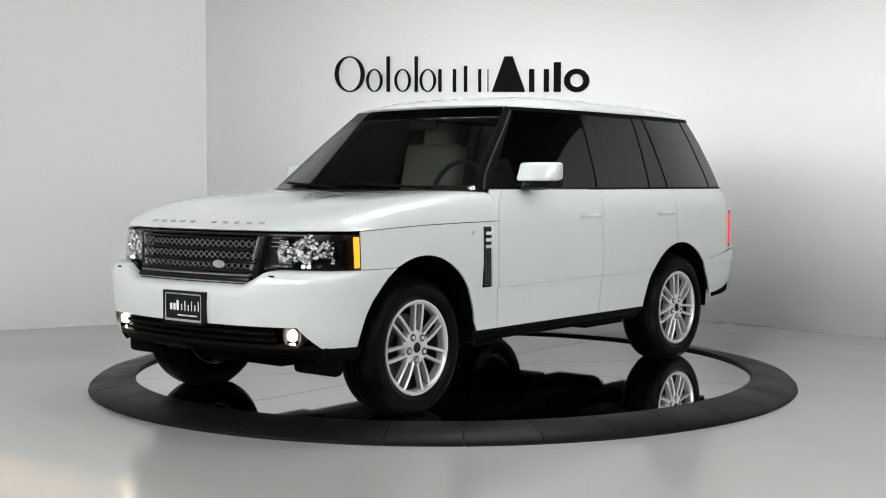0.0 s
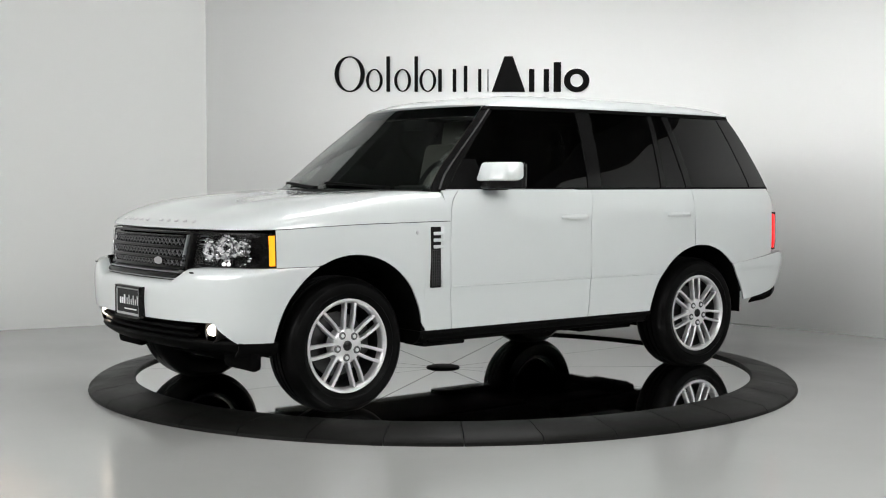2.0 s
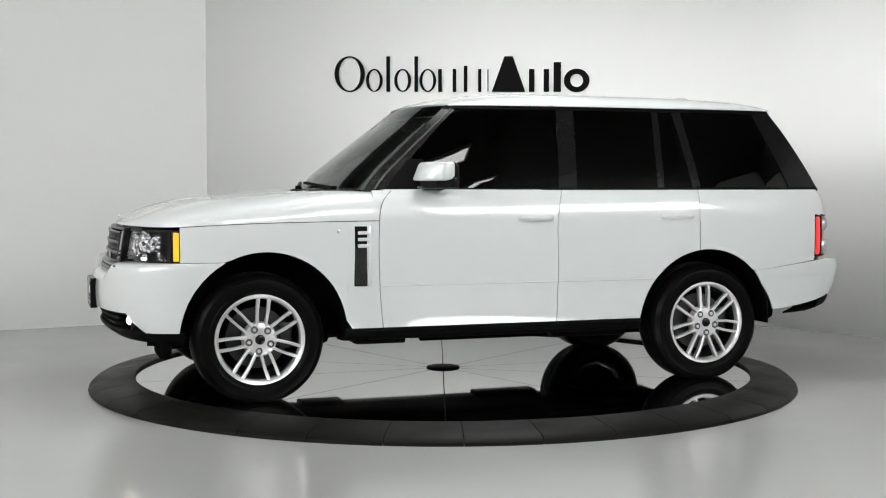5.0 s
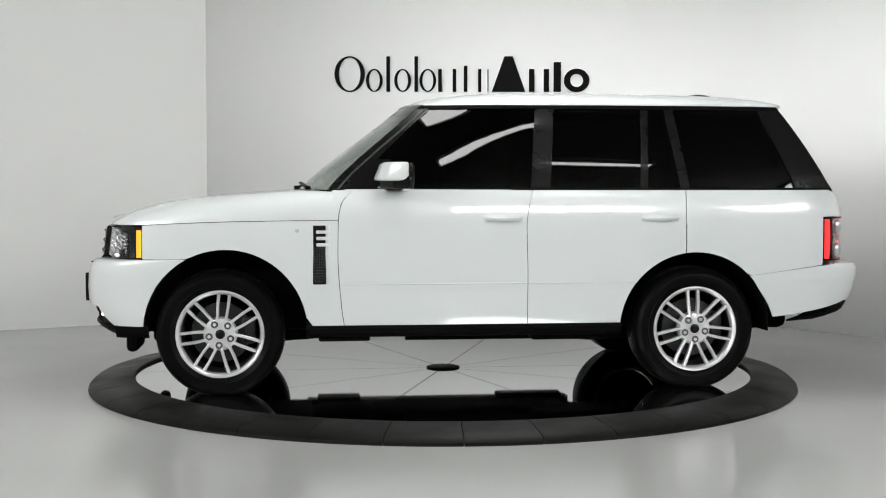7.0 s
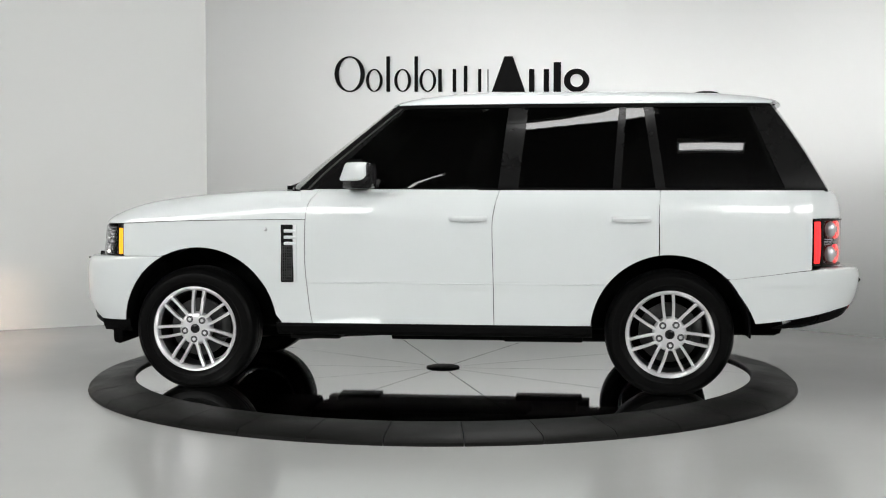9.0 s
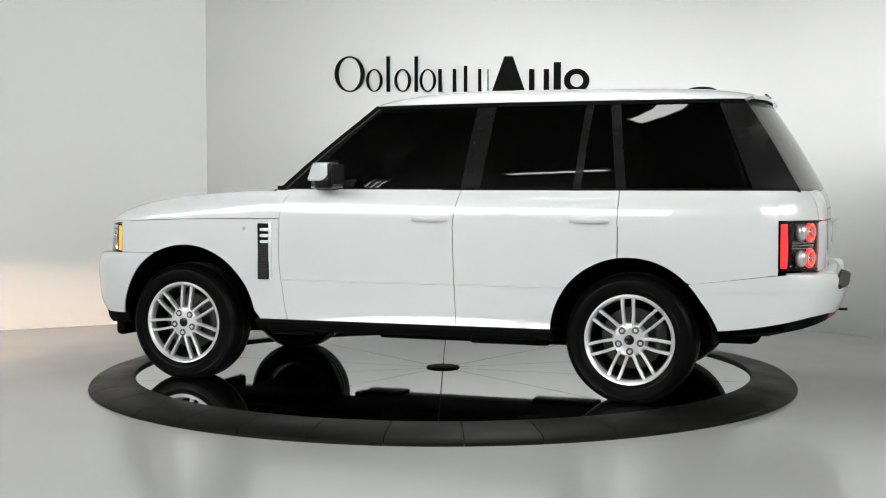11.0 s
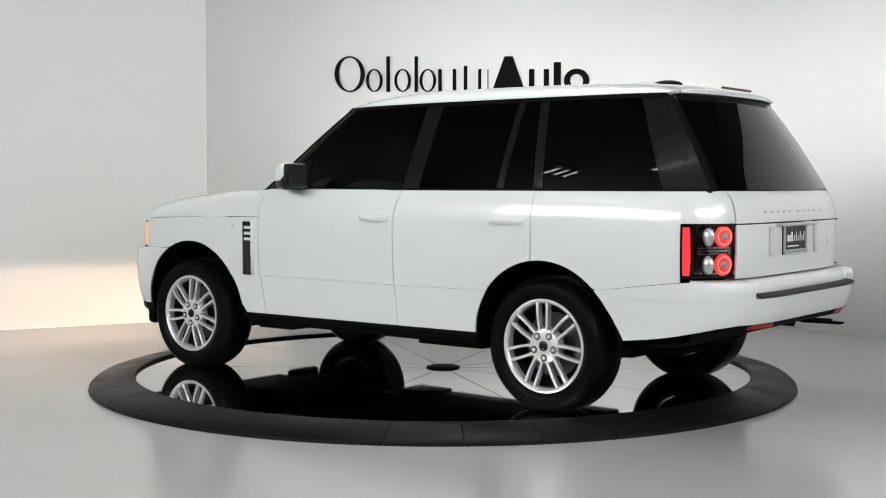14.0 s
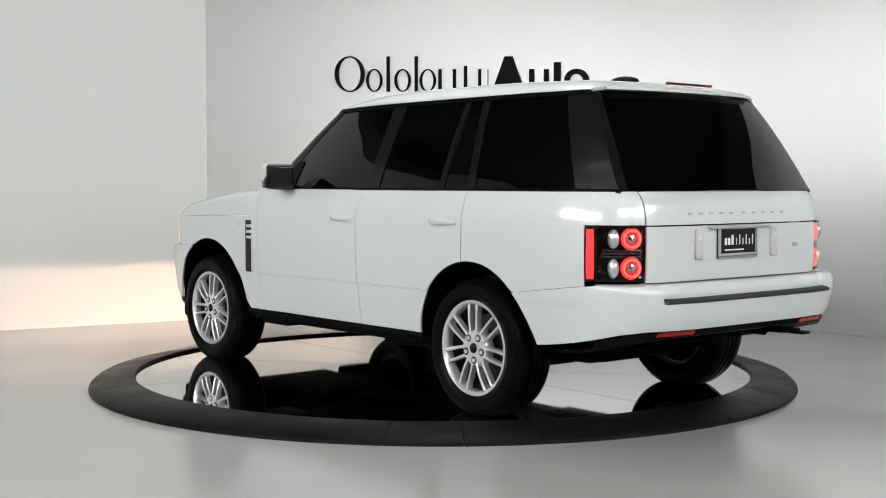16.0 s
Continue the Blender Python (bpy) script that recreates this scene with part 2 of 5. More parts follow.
def offview_light(x, y, z, lx, ly, turn=0.0, tilt=0.0):
    e = empty("offview_light", "rectangular white studio light out of view, switched on", "ceiling light", "studio ceiling lights")
    e.matrix_basis = pose(x, y, z, tilt, 0, turn)
    bm = bmesh.new()
    t = 0.03
    add_box(bm, (-lx / 2 - t, -ly / 2 - t, 0.0), (lx / 2 + t, ly / 2 + t, 0.06), 0.008)
    for s in (-1, 1):
        add_box(bm, (s * (lx / 2 + t / 2) - t / 2, -ly / 2 - t, -0.03), (s * (lx / 2 + t / 2) + t / 2, ly / 2 + t, 0.002))
        add_box(bm, (-lx / 2, s * (ly / 2 + t / 2) - t / 2, -0.03), (lx / 2, s * (ly / 2 + t / 2) + t / 2, 0.002))
    part("housing", bm, HOUSING, e, smooth=False)
    bm = bmesh.new()
    add_box(bm, (-lx / 2, -ly / 2, -0.015), (lx / 2, ly / 2, -0.004))
    part("diffuser", bm, TUBE, e, "glowing white diffuser", smooth=False)
    for s in (-1, 1):
        bm = bmesh.new()
        add_cyl(bm, (s * lx * 0.4, 0, (HEIGHT - z) / 2), 0.008, HEIGHT - z, "z", 8)
        bmesh.ops.transform(bm, matrix=pose(0, 0, 0.03, -tilt, 0, 0), verts=bm.verts[:])
        part("hanger", bm, STEEL, e)
    return e


def lights():
    # strip lights over the stage
    for x, y, lx, ly, turn in ((0.66, -2.85, 1.35, 0.26, 22), (2.2, -3.9, 1.1, 0.14, 0), (-1.6, -4.4, 1.1, 0.14, 0)):
        offview_light(x, y, 4.05, lx, ly, turn)
    # three short tubes side by side
    for k in range(3):
        offview_light(-3.75, -3.0 - 0.24 * k, 4.05, 0.6, 0.07)
    # broad panels added over the stage, out of view, to even the wall light
    offview_light(0.9, 0.1, 4.2, 1.25, 1.25)
    offview_light(0.1, -1.15, 4.1, 1.3, 1.1, 26, 34)
    # large added fill soft boxes above the filming position, both sides, facing the stage
    offview_light(3.0, -8.3, 3.7, 2.6, 1.3, 0, 80)
    offview_light(-3.7, -8.9, 3.7, 2.0, 1.4, -35, 78)
    offview_light(6.4, -6.8, 3.7, 4.0, 1.4, 66, 68)
    offview_light(-6.2, -6.2, 3.62, 5.6, 1.6, -66, 68)


# ---- wall sign: the dealer's mark as plain shapes ----
def wall_sign():
    e = empty("wall_sign", "black wall sign of slim and bold plain shapes on white wall", "sign")
    e.location = (0, 3.57, 0)
    y0, y1 = -0.018, -0.003

    def bar(x0, x1, z0, z1):
        bm = bmesh.new()
        add_box(bm, (x0, y0, z0), (x1, y1, z1), 0.004, 1)
        part("shape", bm, BLACKPAINT, e, smooth=False)

    def ring(cx, cz, rx, rz, wx, wz, a0=0, a1=360):
        bm = bmesh.new()
        n = 30
        rows = []
        for i in range(n + 1):
            a = radians(a0 + (a1 - a0) * i / n)
            rows.append([(cx + rx * math.cos(a), y0, cz + rz * math.sin(a)),
                         (cx + (rx - wx) * math.cos(a), y0, cz + (rz - wz) * math.sin(a))])
        add_grid(bm, rows)
        bmesh.ops.remove_doubles(bm, verts=bm.verts[:], dist=1e-5)
        thicken(bm, y1 - y0, (cx, 5, cz))
        part("shape", bm, BLACKPAINT, e)
    lo, hi, mid = 2.168, 2.505, 2.385
    z1 = (lo + mid) / 2
    ring(-0.89, (lo + hi) / 2, 0.145, 0.17, 0.042, 0.012)
    for c in (-0.655, -0.385, -0.145):
        ring(c, z1, 0.08, 0.108, 0.028, 0.010)
    for x0, x1, top in ((-0.54, -0.505, hi), (-0.272, -0.238, hi), (-0.046, -0.012, mid), (0.092, 0.126, mid), (0.198, 0.232, mid + 0.03),
                        (0.335, 0.366, mid), (0.425, 0.433, mid)):
        bar(x0, x1, lo, top)
    # bold shapes: a wedge, two blocks and a heavy ring
    bm = bmesh.new()
    add_grid(bm, [[(0.585, y0, hi), (0.665, y0, hi)], [(0.465, y0, lo), (0.785, y0, lo)]])
    thicken(bm, y1 - y0, (0.62, 5, lo))
    part("shape", bm, BLACKPAINT, e)
    bar(0.82, 0.872, lo, mid)
    bar(0.96, 1.012, lo, mid)
    bar(1.055, 1.125, lo, hi - 0.055)
    ring(1.275, z1, 0.122, 0.112, 0.06, 0.05)


# ---- turntable ----
DISC_Z, DISC_R, RING_R = 0.0436, 2.034, 2.330


def turntable():
    ring = empty("turntable_ring", "matt black segmented rubber ring around the turntable, flat on floor", "turntable ring")
    n = 36
    gap = radians(0.06)
    prof = [(RING_R, -0.012), (RING_R - 0.004, 0.006), (RING_R - 0.03, 0.030), (2.10, 0.060), (2.045, 0.062),
            (DISC_R + 0.006, 0.056), (DISC_R + 0.006, -0.012)]
    me = None
    for k in range(n):
        if me is None:
            bm = bmesh.new()
            rows = [[(r * math.cos(a), r * math.sin(a), z) for r, z in prof]
                    for a in lin(gap, 2 * math.pi / n - gap, 6)]
            add_grid(bm, rows)
            for row in (rows[0], rows[-1]):
                bm.faces.new([bm.verts.new(p) for p in row])
            bmesh.ops.remove_doubles(bm, verts=bm.verts[:], dist=1e-5)
            bmesh.ops.recalc_face_normals(bm, faces=bm.faces[:])
            ob = part("ring_segment", bm, RINGMAT, ring)
            me = ob.data
        else:
            ob = new("ring_segment", me)
            ob.parent = ring
        ob.matrix_basis = pose(0, 0, 0, 0, 0, 360 / n * k - 87.4)
    bm = bmesh.new()
    add_lathe(bm, [(0.0, -0.012), (DISC_R + 0.004, -0.012), (DISC_R + 0.004, 0.022), (0.0, 0.022)], 90, "z", closed=False)
    part("underlay", bm, TRIM, ring)
    disc = empty("turntable_disc", "mirror-polished turning disc of wedge plates under the car", "turntable")
    n = 10
    me = None
    for k in range(n):
        if me is None:
            bm = bmesh.new()
            h = 0.0022
            a0, a1 = 0.0, 2 * math.pi / n
            top = [(0.10 * math.cos(a), 0.10 * math.sin(a)) for a in lin(a1 - 0.03, a0 + 0.03, 4)]
            top += [(DISC_R * math.cos(a), DISC_R * math.sin(a)) for a in lin(a0 + h / 1.6, a1 - h / 1.6, 14)]
            t = [bm.verts.new((x, y, 0)) for x, y in top]
            b = [bm.verts.new((x, y, -0.018)) for x, y in top]
            bm.faces.new(t), bm.faces.new(b[::-1])
            for i in range(len(t)):
                j = (i + 1) % len(t)
                bm.faces.new((t[i], b[i], b[j], t[j]))
            bmesh.ops.recalc_face_normals(bm, faces=bm.faces[:])
            ob = part("plate", bm, MIRROR, disc, smooth=False)
            me = ob.data
        else:
            ob = new("plate", me)
            ob.parent = disc
        ob.matrix_basis = pose(0, 0, 0, 0, 0, 360 / n * k)
    bm = bmesh.new()
    add_lathe(bm, [(0.0, 0.014), (0.09, 0.014), (0.112, 0.008), (0.115, -0.01), (0.0, -0.01)], 40, "z", closed=False)
    part("hub_cap", bm, TRIM, disc, "black round centre cap")
    return disc
# ---- car body surface: x forward, y to its left, z above the disc ----
WIDTH = [(0.30, 0.905), (0.40, 0.928), (0.50, 0.944), (0.645, 0.958), (0.657, 0.964), (0.85, 0.972), (1.03, 0.970),
         (1.08, 0.966), (1.15, 0.951), (1.215, 0.926)]
NOSE_UP = [(0.70, 2.195), (0.80, 2.19), (0.90, 2.18), (1.00, 2.165), (1.05, 2.14)]


def nose_x(y, z, nose):
    return X0F + (sm(z, nose) - X0F) * (1 - min(0.999, abs(y) / half_width(z)) ** NS) ** (1 / NF)


NOSE_BUMPER = [(0.36, 2.22), (0.41, 2.268), (0.50, 2.306), (0.62, 2.314), (0.73, 2.308), (0.775, 2.294), (0.795, 2.27), (0.803, 2.235), (0.806, 2.15)]
TAIL_UP = [(0.70, 2.485), (0.90, 2.496), (1.04, 2.494), (1.13, 2.484), (1.18, 2.468), (1.215, 2.44)]
TAIL_BUMPER = [(0.36, 2.40), (0.45, 2.50), (0.53, 2.57), (0.60, 2.598), (0.70, 2.612), (0.735, 2.604), (0.752, 2.59), (0.758, 2.54), (0.760, 2.46)]
X0F, X0R, NF, NS, NR = 1.15, -1.6, 8.0, 2.1, 5.0


def half_width(z):
    return sm(z, WIDTH)


def front_point(phi, z, nose):
    c, s = max(math.cos(phi), 0.0), max(math.sin(phi), 0.0)
    return (X0F + (sm(z, nose) - X0F) * c ** (2 / NF), half_width(z) * s ** (2 / NS), z)


def rear_point(phi, z, tail):
    c, s = max(math.cos(phi), 0.0), max(math.sin(phi), 0.0)
    return (X0R - (sm(z, tail) + X0R) * c ** (2 / NR), half_width(z) * s ** (2 / NR), z)


def at_x(x, z, nose=NOSE_UP, tail=TAIL_UP):
    """The point of the left flank at x."""
    if x > X0F:
        k = min(1.0, (x - X0F) / (sm(z, nose) - X0F))
        return (x, half_width(z) * (1 - k ** NF) ** (1 / NS), z)
    if x < X0R:
        k = min(1.0, (X0R - x) / (sm(z, tail) + X0R))
        return (x, half_width(z) * (1 - k ** NR) ** (1 / NR), z)
    return (x, half_width(z), z)


def front_phi_x(x, z, nose):
    return math.acos(min(1, max(0, (x - X0F) / (sm(z, nose) - X0F)) ** (NF / 2)))


def front_phi_y(y, z):
    return math.asin(min(1, y / half_width(z)) ** (NS / 2))


def rear_phi_x(x, z, tail):
    return math.acos(min(1, max(0, (X0R - x) / (sm(z, tail) + X0R)) ** (NR / 2)))


def rear_phi_y(y, z):
    return math.asin(min(1, y / half_width(z)) ** (NR / 2))


FAX, FAW, FAH = 1.408, 0.483, 0.494
RAX, RAW, RAH = -1.435, 0.463, 0.464
AZ = 0.37


def arch(x, cx, w, h):
    k = abs(x - cx) / w
    return AZ + h * math.sqrt(1 - k * k) if k < 1 else 0.0


def arch_x(z, cx, w, h, side):
    return cx + side * w * math.sqrt(max(0.0, 1 - (max(0.0, z - AZ) / h) ** 2))


SHUT = [(0.70, 1.036), (1.31, 1.029), (1.65, 1.019), (1.90, 1.008), (2.2, 1.004)]
DOOR_A = [(0.38, 0.703), (0.50, 0.722), (0.83, 0.745), (1.03, 0.742), (1.118, 0.728), (1.16, 0.708), (1.213, 0.655)]
DOOR_B = [(0.38, -0.400), (0.70, -0.396), (1.0, -0.389), (1.12, -0.405), (1.213, -0.432)]
DOOR_C = [(0.38, -1.372), (1.0, -1.370), (1.213, -1.378)]
BELT, SILL, GAP = 1.212, 0.405, 0.0019


def flank(bm, xa, xb, zb, zt, xs, nz, side):
    """A flank panel: xa and xb give its front and rear edge at a height, zb and zt its lower and upper edge at x."""
    rows = []
    x_hi, x_lo = xs[0], xs[-1]
    for x in xs:
        s = (x_hi - x) / (x_hi - x_lo)
        col = []
        for j in range(nz + 1):
            z = zb(x) + (zt(x) - zb(x)) * j / nz
            xx = xa(z) + (xb(z) - xa(z)) * s
            if abs(zb(x) - SILL) > 0.01 and j < nz * 0.5:
                xx = x
            p = at_x(xx, z)
            col.append((p[0], side * p[1], p[2]))
        rows.append(col)
    add_grid(bm, rows)


def arch_columns(cx, w, lo, hi, extra=()):
    xs = [cx + w * math.cos(a) for a in lin(0.0, math.pi, 37)]
    xs = [x for x in xs if lo < x < hi] + [x for x in extra if lo < x < hi] + [lo, hi]
    return sorted(set(round(x, 5) for x in xs), reverse=True)


def panel(name, bm, parent, material=PAINT, d=0.012, label=""):
    thicken(bm, d)
    return part(name, bm, material, parent, label)


def body(car):
    for side in (1, -1):
        # fender, behind the headlamp, round the arch to the door
        bm = bmesh.new()
        split_x = arch_x(0.81, FAX, FAW, FAH, 1)
        xs = arch_columns(FAX, FAW, 0.742, 1.886, lin(1.886, 1.66, 8) + lin(0.92, 0.742, 6))
        flank(bm, lambda z: 1.886, lambda z: sm(z, DOOR_A) + GAP,
              lambda x: 0.8085 if x > split_x else max(SILL, arch(x, FAX, FAW, FAH)),
              lambda x: sm(x, SHUT) - GAP, xs, 12, side)
        rows = []
        for j in range(9):
            z = 1.0365 + (BELT - 1.0365) * j / 8
            rows.append([(x, side * (half_width(z) - 0.001), z) for x in lin(0.757 + 0.02 * j / 8, sm(z, DOOR_A) + GAP, 4)])
        add_grid(bm, rows)
        f = panel("fender", bm, car)
        vent(f, side)
        repeater(f, side)
        # doors
        bm = bmesh.new()
        flank(bm, lambda z: sm(z, DOOR_A) - GAP, lambda z: sm(z, DOOR_B) + GAP, lambda x: SILL, lambda x: BELT,
              lin(0.70, -0.40, 14), 26, side)
        d = panel("front_door", bm, car)
        handle(d, -0.245, side)
        swage(d, 0.72, -0.39, side)
        bm = bmesh.new()
        xs = sorted(set(lin(-0.40, -0.975, 8) + [x for x in arch_columns(RAX, RAW, -1.37, -0.9721)]), reverse=True)
        flank(bm, lambda z: sm(z, DOOR_B) - GAP, lambda z: sm(z, DOOR_C) + GAP,
              lambda x: max(SILL, arch(x, RAX, RAW, RAH)), lambda x: BELT, xs, 26, side)
        d = panel("rear_door", bm, car)
        handle(d, -1.21, side)
        swage(d, -0.40, -1.06, side)
        # quarter panel
        bm = bmesh.new()
        low = lambda x: ip(x, [(-1.79, 0.690), (-2.21, 0.744), (-2.5, 0.766)])
        xs = arch_columns(RAX, RAW, -2.254, -1.376, lin(-1.79, -2.254, 10))
        flank(bm, lambda z: sm(z, DOOR_C) - GAP, lambda z: -2.254,
              lambda x: max(arch(x, RAX, RAW, RAH), low(x)) if x > -1.85 else low(x), lambda x: BELT, xs, 16, side)
        rows = []
        for j in range(7):
            z = 1.049 + (BELT - 1.049) * j / 6
            p0, p1 = rear_phi_x(-2.254, z, TAIL_UP), rear_phi_y(0.705, z)
            rows.append([(lambda p: (p[0], side * p[1], p[2]))(rear_point(a, z, TAIL_UP)) for a in lin(p0, p1, 9)])
        add_grid(bm, rows)
        panel("quarter_panel", bm, car)
        # sill
        bm = bmesh.new()
        rows = [[(x, side * yy, zz) for yy, zz in ((0.70, 0.402), (0.924, 0.402), (0.926, 0.385), (0.905, 0.352), (0.860, 0.326), (0.70, 0.320))] for x in lin(0.935, -0.985, 12)]
        add_grid(bm, rows)
        for row in (rows[0], rows[-1]):
            bm.faces.new([bm.verts.new(p) for p in row])
        bmesh.ops.remove_doubles(bm, verts=bm.verts[:], dist=1e-5)
        bmesh.ops.recalc_face_normals(bm, faces=bm.faces[:])
        add_box(bm, (-0.93, side * 0.66, 0.288), (-0.45, side * 0.80, 0.33), 0.01)
        add_box(bm, (0.55, side * 0.66, 0.300), (0.86, side * 0.86, 0.33), 0.01)
        part("sill", bm, TRIM, car, "black plastic sill")
        # wheel arch liners
        for cx, w, h in ((FAX, FAW, FAH), (RAX, RAW, RAH)):
            bm = bmesh.new()
            rows = []
            for a in lin(-0.06, math.pi + 0.06, 33):
                x, z = cx + (w + 0.004) * math.cos(a), AZ + (h + 0.004) * math.sin(a)
                y1 = at_x(x, max(z, SILL))[1] - 0.008
                rows.append([(x, side * y1, z), (x + 0, side * (y1 - 0.03), z), (x, side * 0.55, z)])
            add_grid(bm, rows)
            thicken(bm, -0.01, (cx, side * 0.7, AZ))
            part("arch_liner", bm, TRIM, car, "black plastic wheel arch liner")
    # front bumper
    def intake_end(z):
        return 0.760 + 0.075 * max(0.0, min(1.0, (0.52 - z) / 0.11))
    bm = bmesh.new()
    rows = []
    zs = [0.41, 0.43, 0.47, 0.52, 0.58, 0.64, 0.70, 0.74, 0.765, 0.78, 0.79, 0.797, 0.801, 0.8045, 0.806]
    for z in zs:
        row = []
        p1 = front_phi_x(arch_x(z, FAX, FAW, FAH, 1), z, NOSE_BUMPER)
        # one column of points follows the slanted end of the intake
        edge = intake_end(z)
        pe = front_phi_y(edge, z)
        for i in range(61):
            phi = front_phi_y(edge * i / 34, z) if i <= 34 else pe + (p1 - pe) * (1 - (1 - (i - 34) / 26) ** 1.8)
            x, y, _ = front_point(phi, z, NOSE_BUMPER)
            dip = 0.072 * (1 - max(0.0, min(1.0, (y - 0.44) / 0.13)))
            row.append((x, y, z - dip * max(0.0, (z - 0.60) / 0.206)))
        rows.append(row)
    add_grid(bm, rows[::-1], mirror=True)
    # opening for intake and lamps
    kill = [f for f in bm.faces if f.calc_center_median().z < 0.518 and abs(f.calc_center_median().y) < intake_end(f.calc_center_median().z)]
    bmesh.ops.delete(bm, geom=kill, context="FACES")
    fb = panel("front_bumper", bm, car)
    bumper_details(fb)
    # rear bumper
    bm = bmesh.new()
    zt = [0.0, 0.08, 0.18, 0.3, 0.45, 0.58, 0.66, 0.69, 0.72, 0.75, 0.80, 0.86, 0.93, 0.965, 0.985, 1.0]
    cols = []
    for i in range(61):
        u = i / 60
        col = []
        for t in zt:
            # first guess of the height, then the edge of the arch at that height
            xg = rear_point(rear_phi_x(-1.80, 0.70, TAIL_BUMPER) * (1 - u), 0.70, TAIL_BUMPER)[0]
            ztop = ip(xg, [(-1.79, 0.686), (-2.21, 0.740), (-2.42, 0.760)])
            zbot = ip(u, [(0.0, 0.43), (0.45, 0.515), (0.62, 0.53), (1.0, 0.53)])
            z = zbot + (ztop - zbot) * t
            zz = min(z, 0.76)
            p1 = rear_phi_x(min(-1.66, arch_x(z, RAX, RAW, RAH, -1) - 0.001) - 0.04 * max(0.0, min(1.0, (0.60 - z) / 0.17)), zz, TAIL_BUMPER)
            p = rear_point(p1 * (1 - u), zz, TAIL_BUMPER)
            bulge = 0.004
            inset = 0.055 * max(0.0, min(1.0, (0.69 - p[1]) / 0.02)) * max(0.0, min(1.0, (zz - 0.668) / 0.014))
            col.append((p[0] + inset, p[1] + (bulge if u < 0.999 else 0), p[2]))
        cols.append(col)
    add_grid(bm, cols, mirror=True)
    rb = panel("rear_bumper", bm, car)
    rear_details(rb)
    # tailgate
    for name, z0, z1 in (("lower_tailgate", 0.764, 1.040), ("upper_tailgate", 1.047, BELT)):
        bm = bmesh.new()
        rows = []
        for j in range(9):
            z = z0 + (z1 - z0) * j / 8
            p1 = rear_phi_y(0.698, z)
            rows.append([rear_point(a, z, TAIL_UP) for a in lin(0.0, p1, 16)])
        add_grid(bm, rows, mirror=True)
        tg = panel(name, bm, car)
        tailgate_details(tg, name)
    bonnet(car)
    greenhouse(car)
    core(car)


def bonnet(car):
    """A clamshell bonnet: the outline at the shut line, shrunk towards the cowl, rising to a flat crown."""
    bm = bmesh.new()
    outline = []
    for a in lin(0.0, 1.0, 44):
        z = 1.01
        p1 = front_phi_x(1.2, z, NOSE_UP)
        p = front_point(p1 * (1 - (1 - a) ** 2.6), z, NOSE_UP)
        outline.append(p)
    for x in lin(1.12, 0.754, 9):
        outline.append((x, half_width(1.03), 1.03))
    cx = 0.754
    top = [(0.75, 1.205), (0.97, 1.212), (1.30, 1.196), (1.51, 1.180), (1.77, 1.152), (1.95, 1.118), (2.06, 1.084), (2.12, 1.062), (2.2, 1.04)]
    rows = []
    for s in (1.0, 0.998, 0.995, 0.99, 0.983, 0.974, 0.962, 0.946, 0.925, 0.895, 0.855, 0.80, 0.74, 0.65, 0.55, 0.42, 0.28, 0.12, 0.0):
        row = []
        for x, y, z in outline:
            px, py = cx + (x - cx) * s, y * s
            z0 = sm(x, SHUT) + GAP
            zc = sm(px, top)
            # raised flanks of the bonnet with a shallow hollow between them
            rise = (1 - s ** (9 + 20 * max(0.0, min(1.0, (1.7 - px) / 0.9)) ** 2)) ** 0.53
            hollow = -0.012 * max(0.0, 1 - (abs(py) / 0.42) ** 2) * min(1.0, (px - cx) * 2)
            row.append((px, py, z0 + max(0.01, zc - z0) * rise + hollow * rise))
        rows.append(row)
    add_grid(bm, rows, mirror=True)
    bmesh.ops.remove_doubles(bm, verts=bm.verts[:], dist=1e-4)
    thicken(bm, 0.012)
    b = part("bonnet", bm, PAINT, car)
    # silver lettering as plain bars
    for i in range(10):
        y = 0.40 - 0.088 * i + (-0.045 if i > 4 else 0.045)
        bm = bmesh.new()
        x = nose_x(y, 1.03, NOSE_UP)
        add_box(bm, (-0.003, -0.019, -0.008), (0.003, 0.019, 0.008), 0.002, 1, pose(x - 0.012, y, 1.046, 0, -40, 0))
        part("badge_bar", bm, LETTER, b, "satin silver badge bar", smooth=False)


A_EDGE = [(1.19, 0.815), (1.212, 0.80), (1.30, 0.722), (1.469, 0.535), (1.63, 0.345), (1.725, 0.235), (1.745, 0.21)]
A_TRAIL = [(1.19, 0.70), (1.212, 0.68), (1.469, 0.43), (1.63, 0.262), (1.725, 0.150)]
D_EDGE = [(1.19, -2.375), (1.215, -2.36), (1.469, -2.215), (1.713, -2.055), (1.745, -2.03)]
GLASS_Y = [(1.19, 0.915), (1.212, 0.908), (1.30, 0.884), (1.45, 0.832), (1.60, 0.776), (1.735, 0.715)]
POSTS = [(-0.426, -0.479, -0.539, -0.589, "b_pillar"), (-1.105, -1.145, -1.145, -1.18, "window_divider"),
         (-1.355, -1.290, -1.405, -1.340, "c_pillar")]
D_LEAD = [(1.212, -2.115), (1.725, -1.90)]


def glass_y(x, z):
    y = sm(z, GLASS_Y)
    if x < -1.3:
        y -= 0.115 * ((-1.3 - x) / 1.06) ** 2
    # the cabin draws in towards the windscreen
    u = max(0.0, min(1.0, (x - sm(z, A_EDGE) + 0.85) / 0.85))
    deep = 0.055 + 0.035 * max(0.0, min(1.0, (z - 1.212) / 0.10))
    return y - deep * u ** 1.7


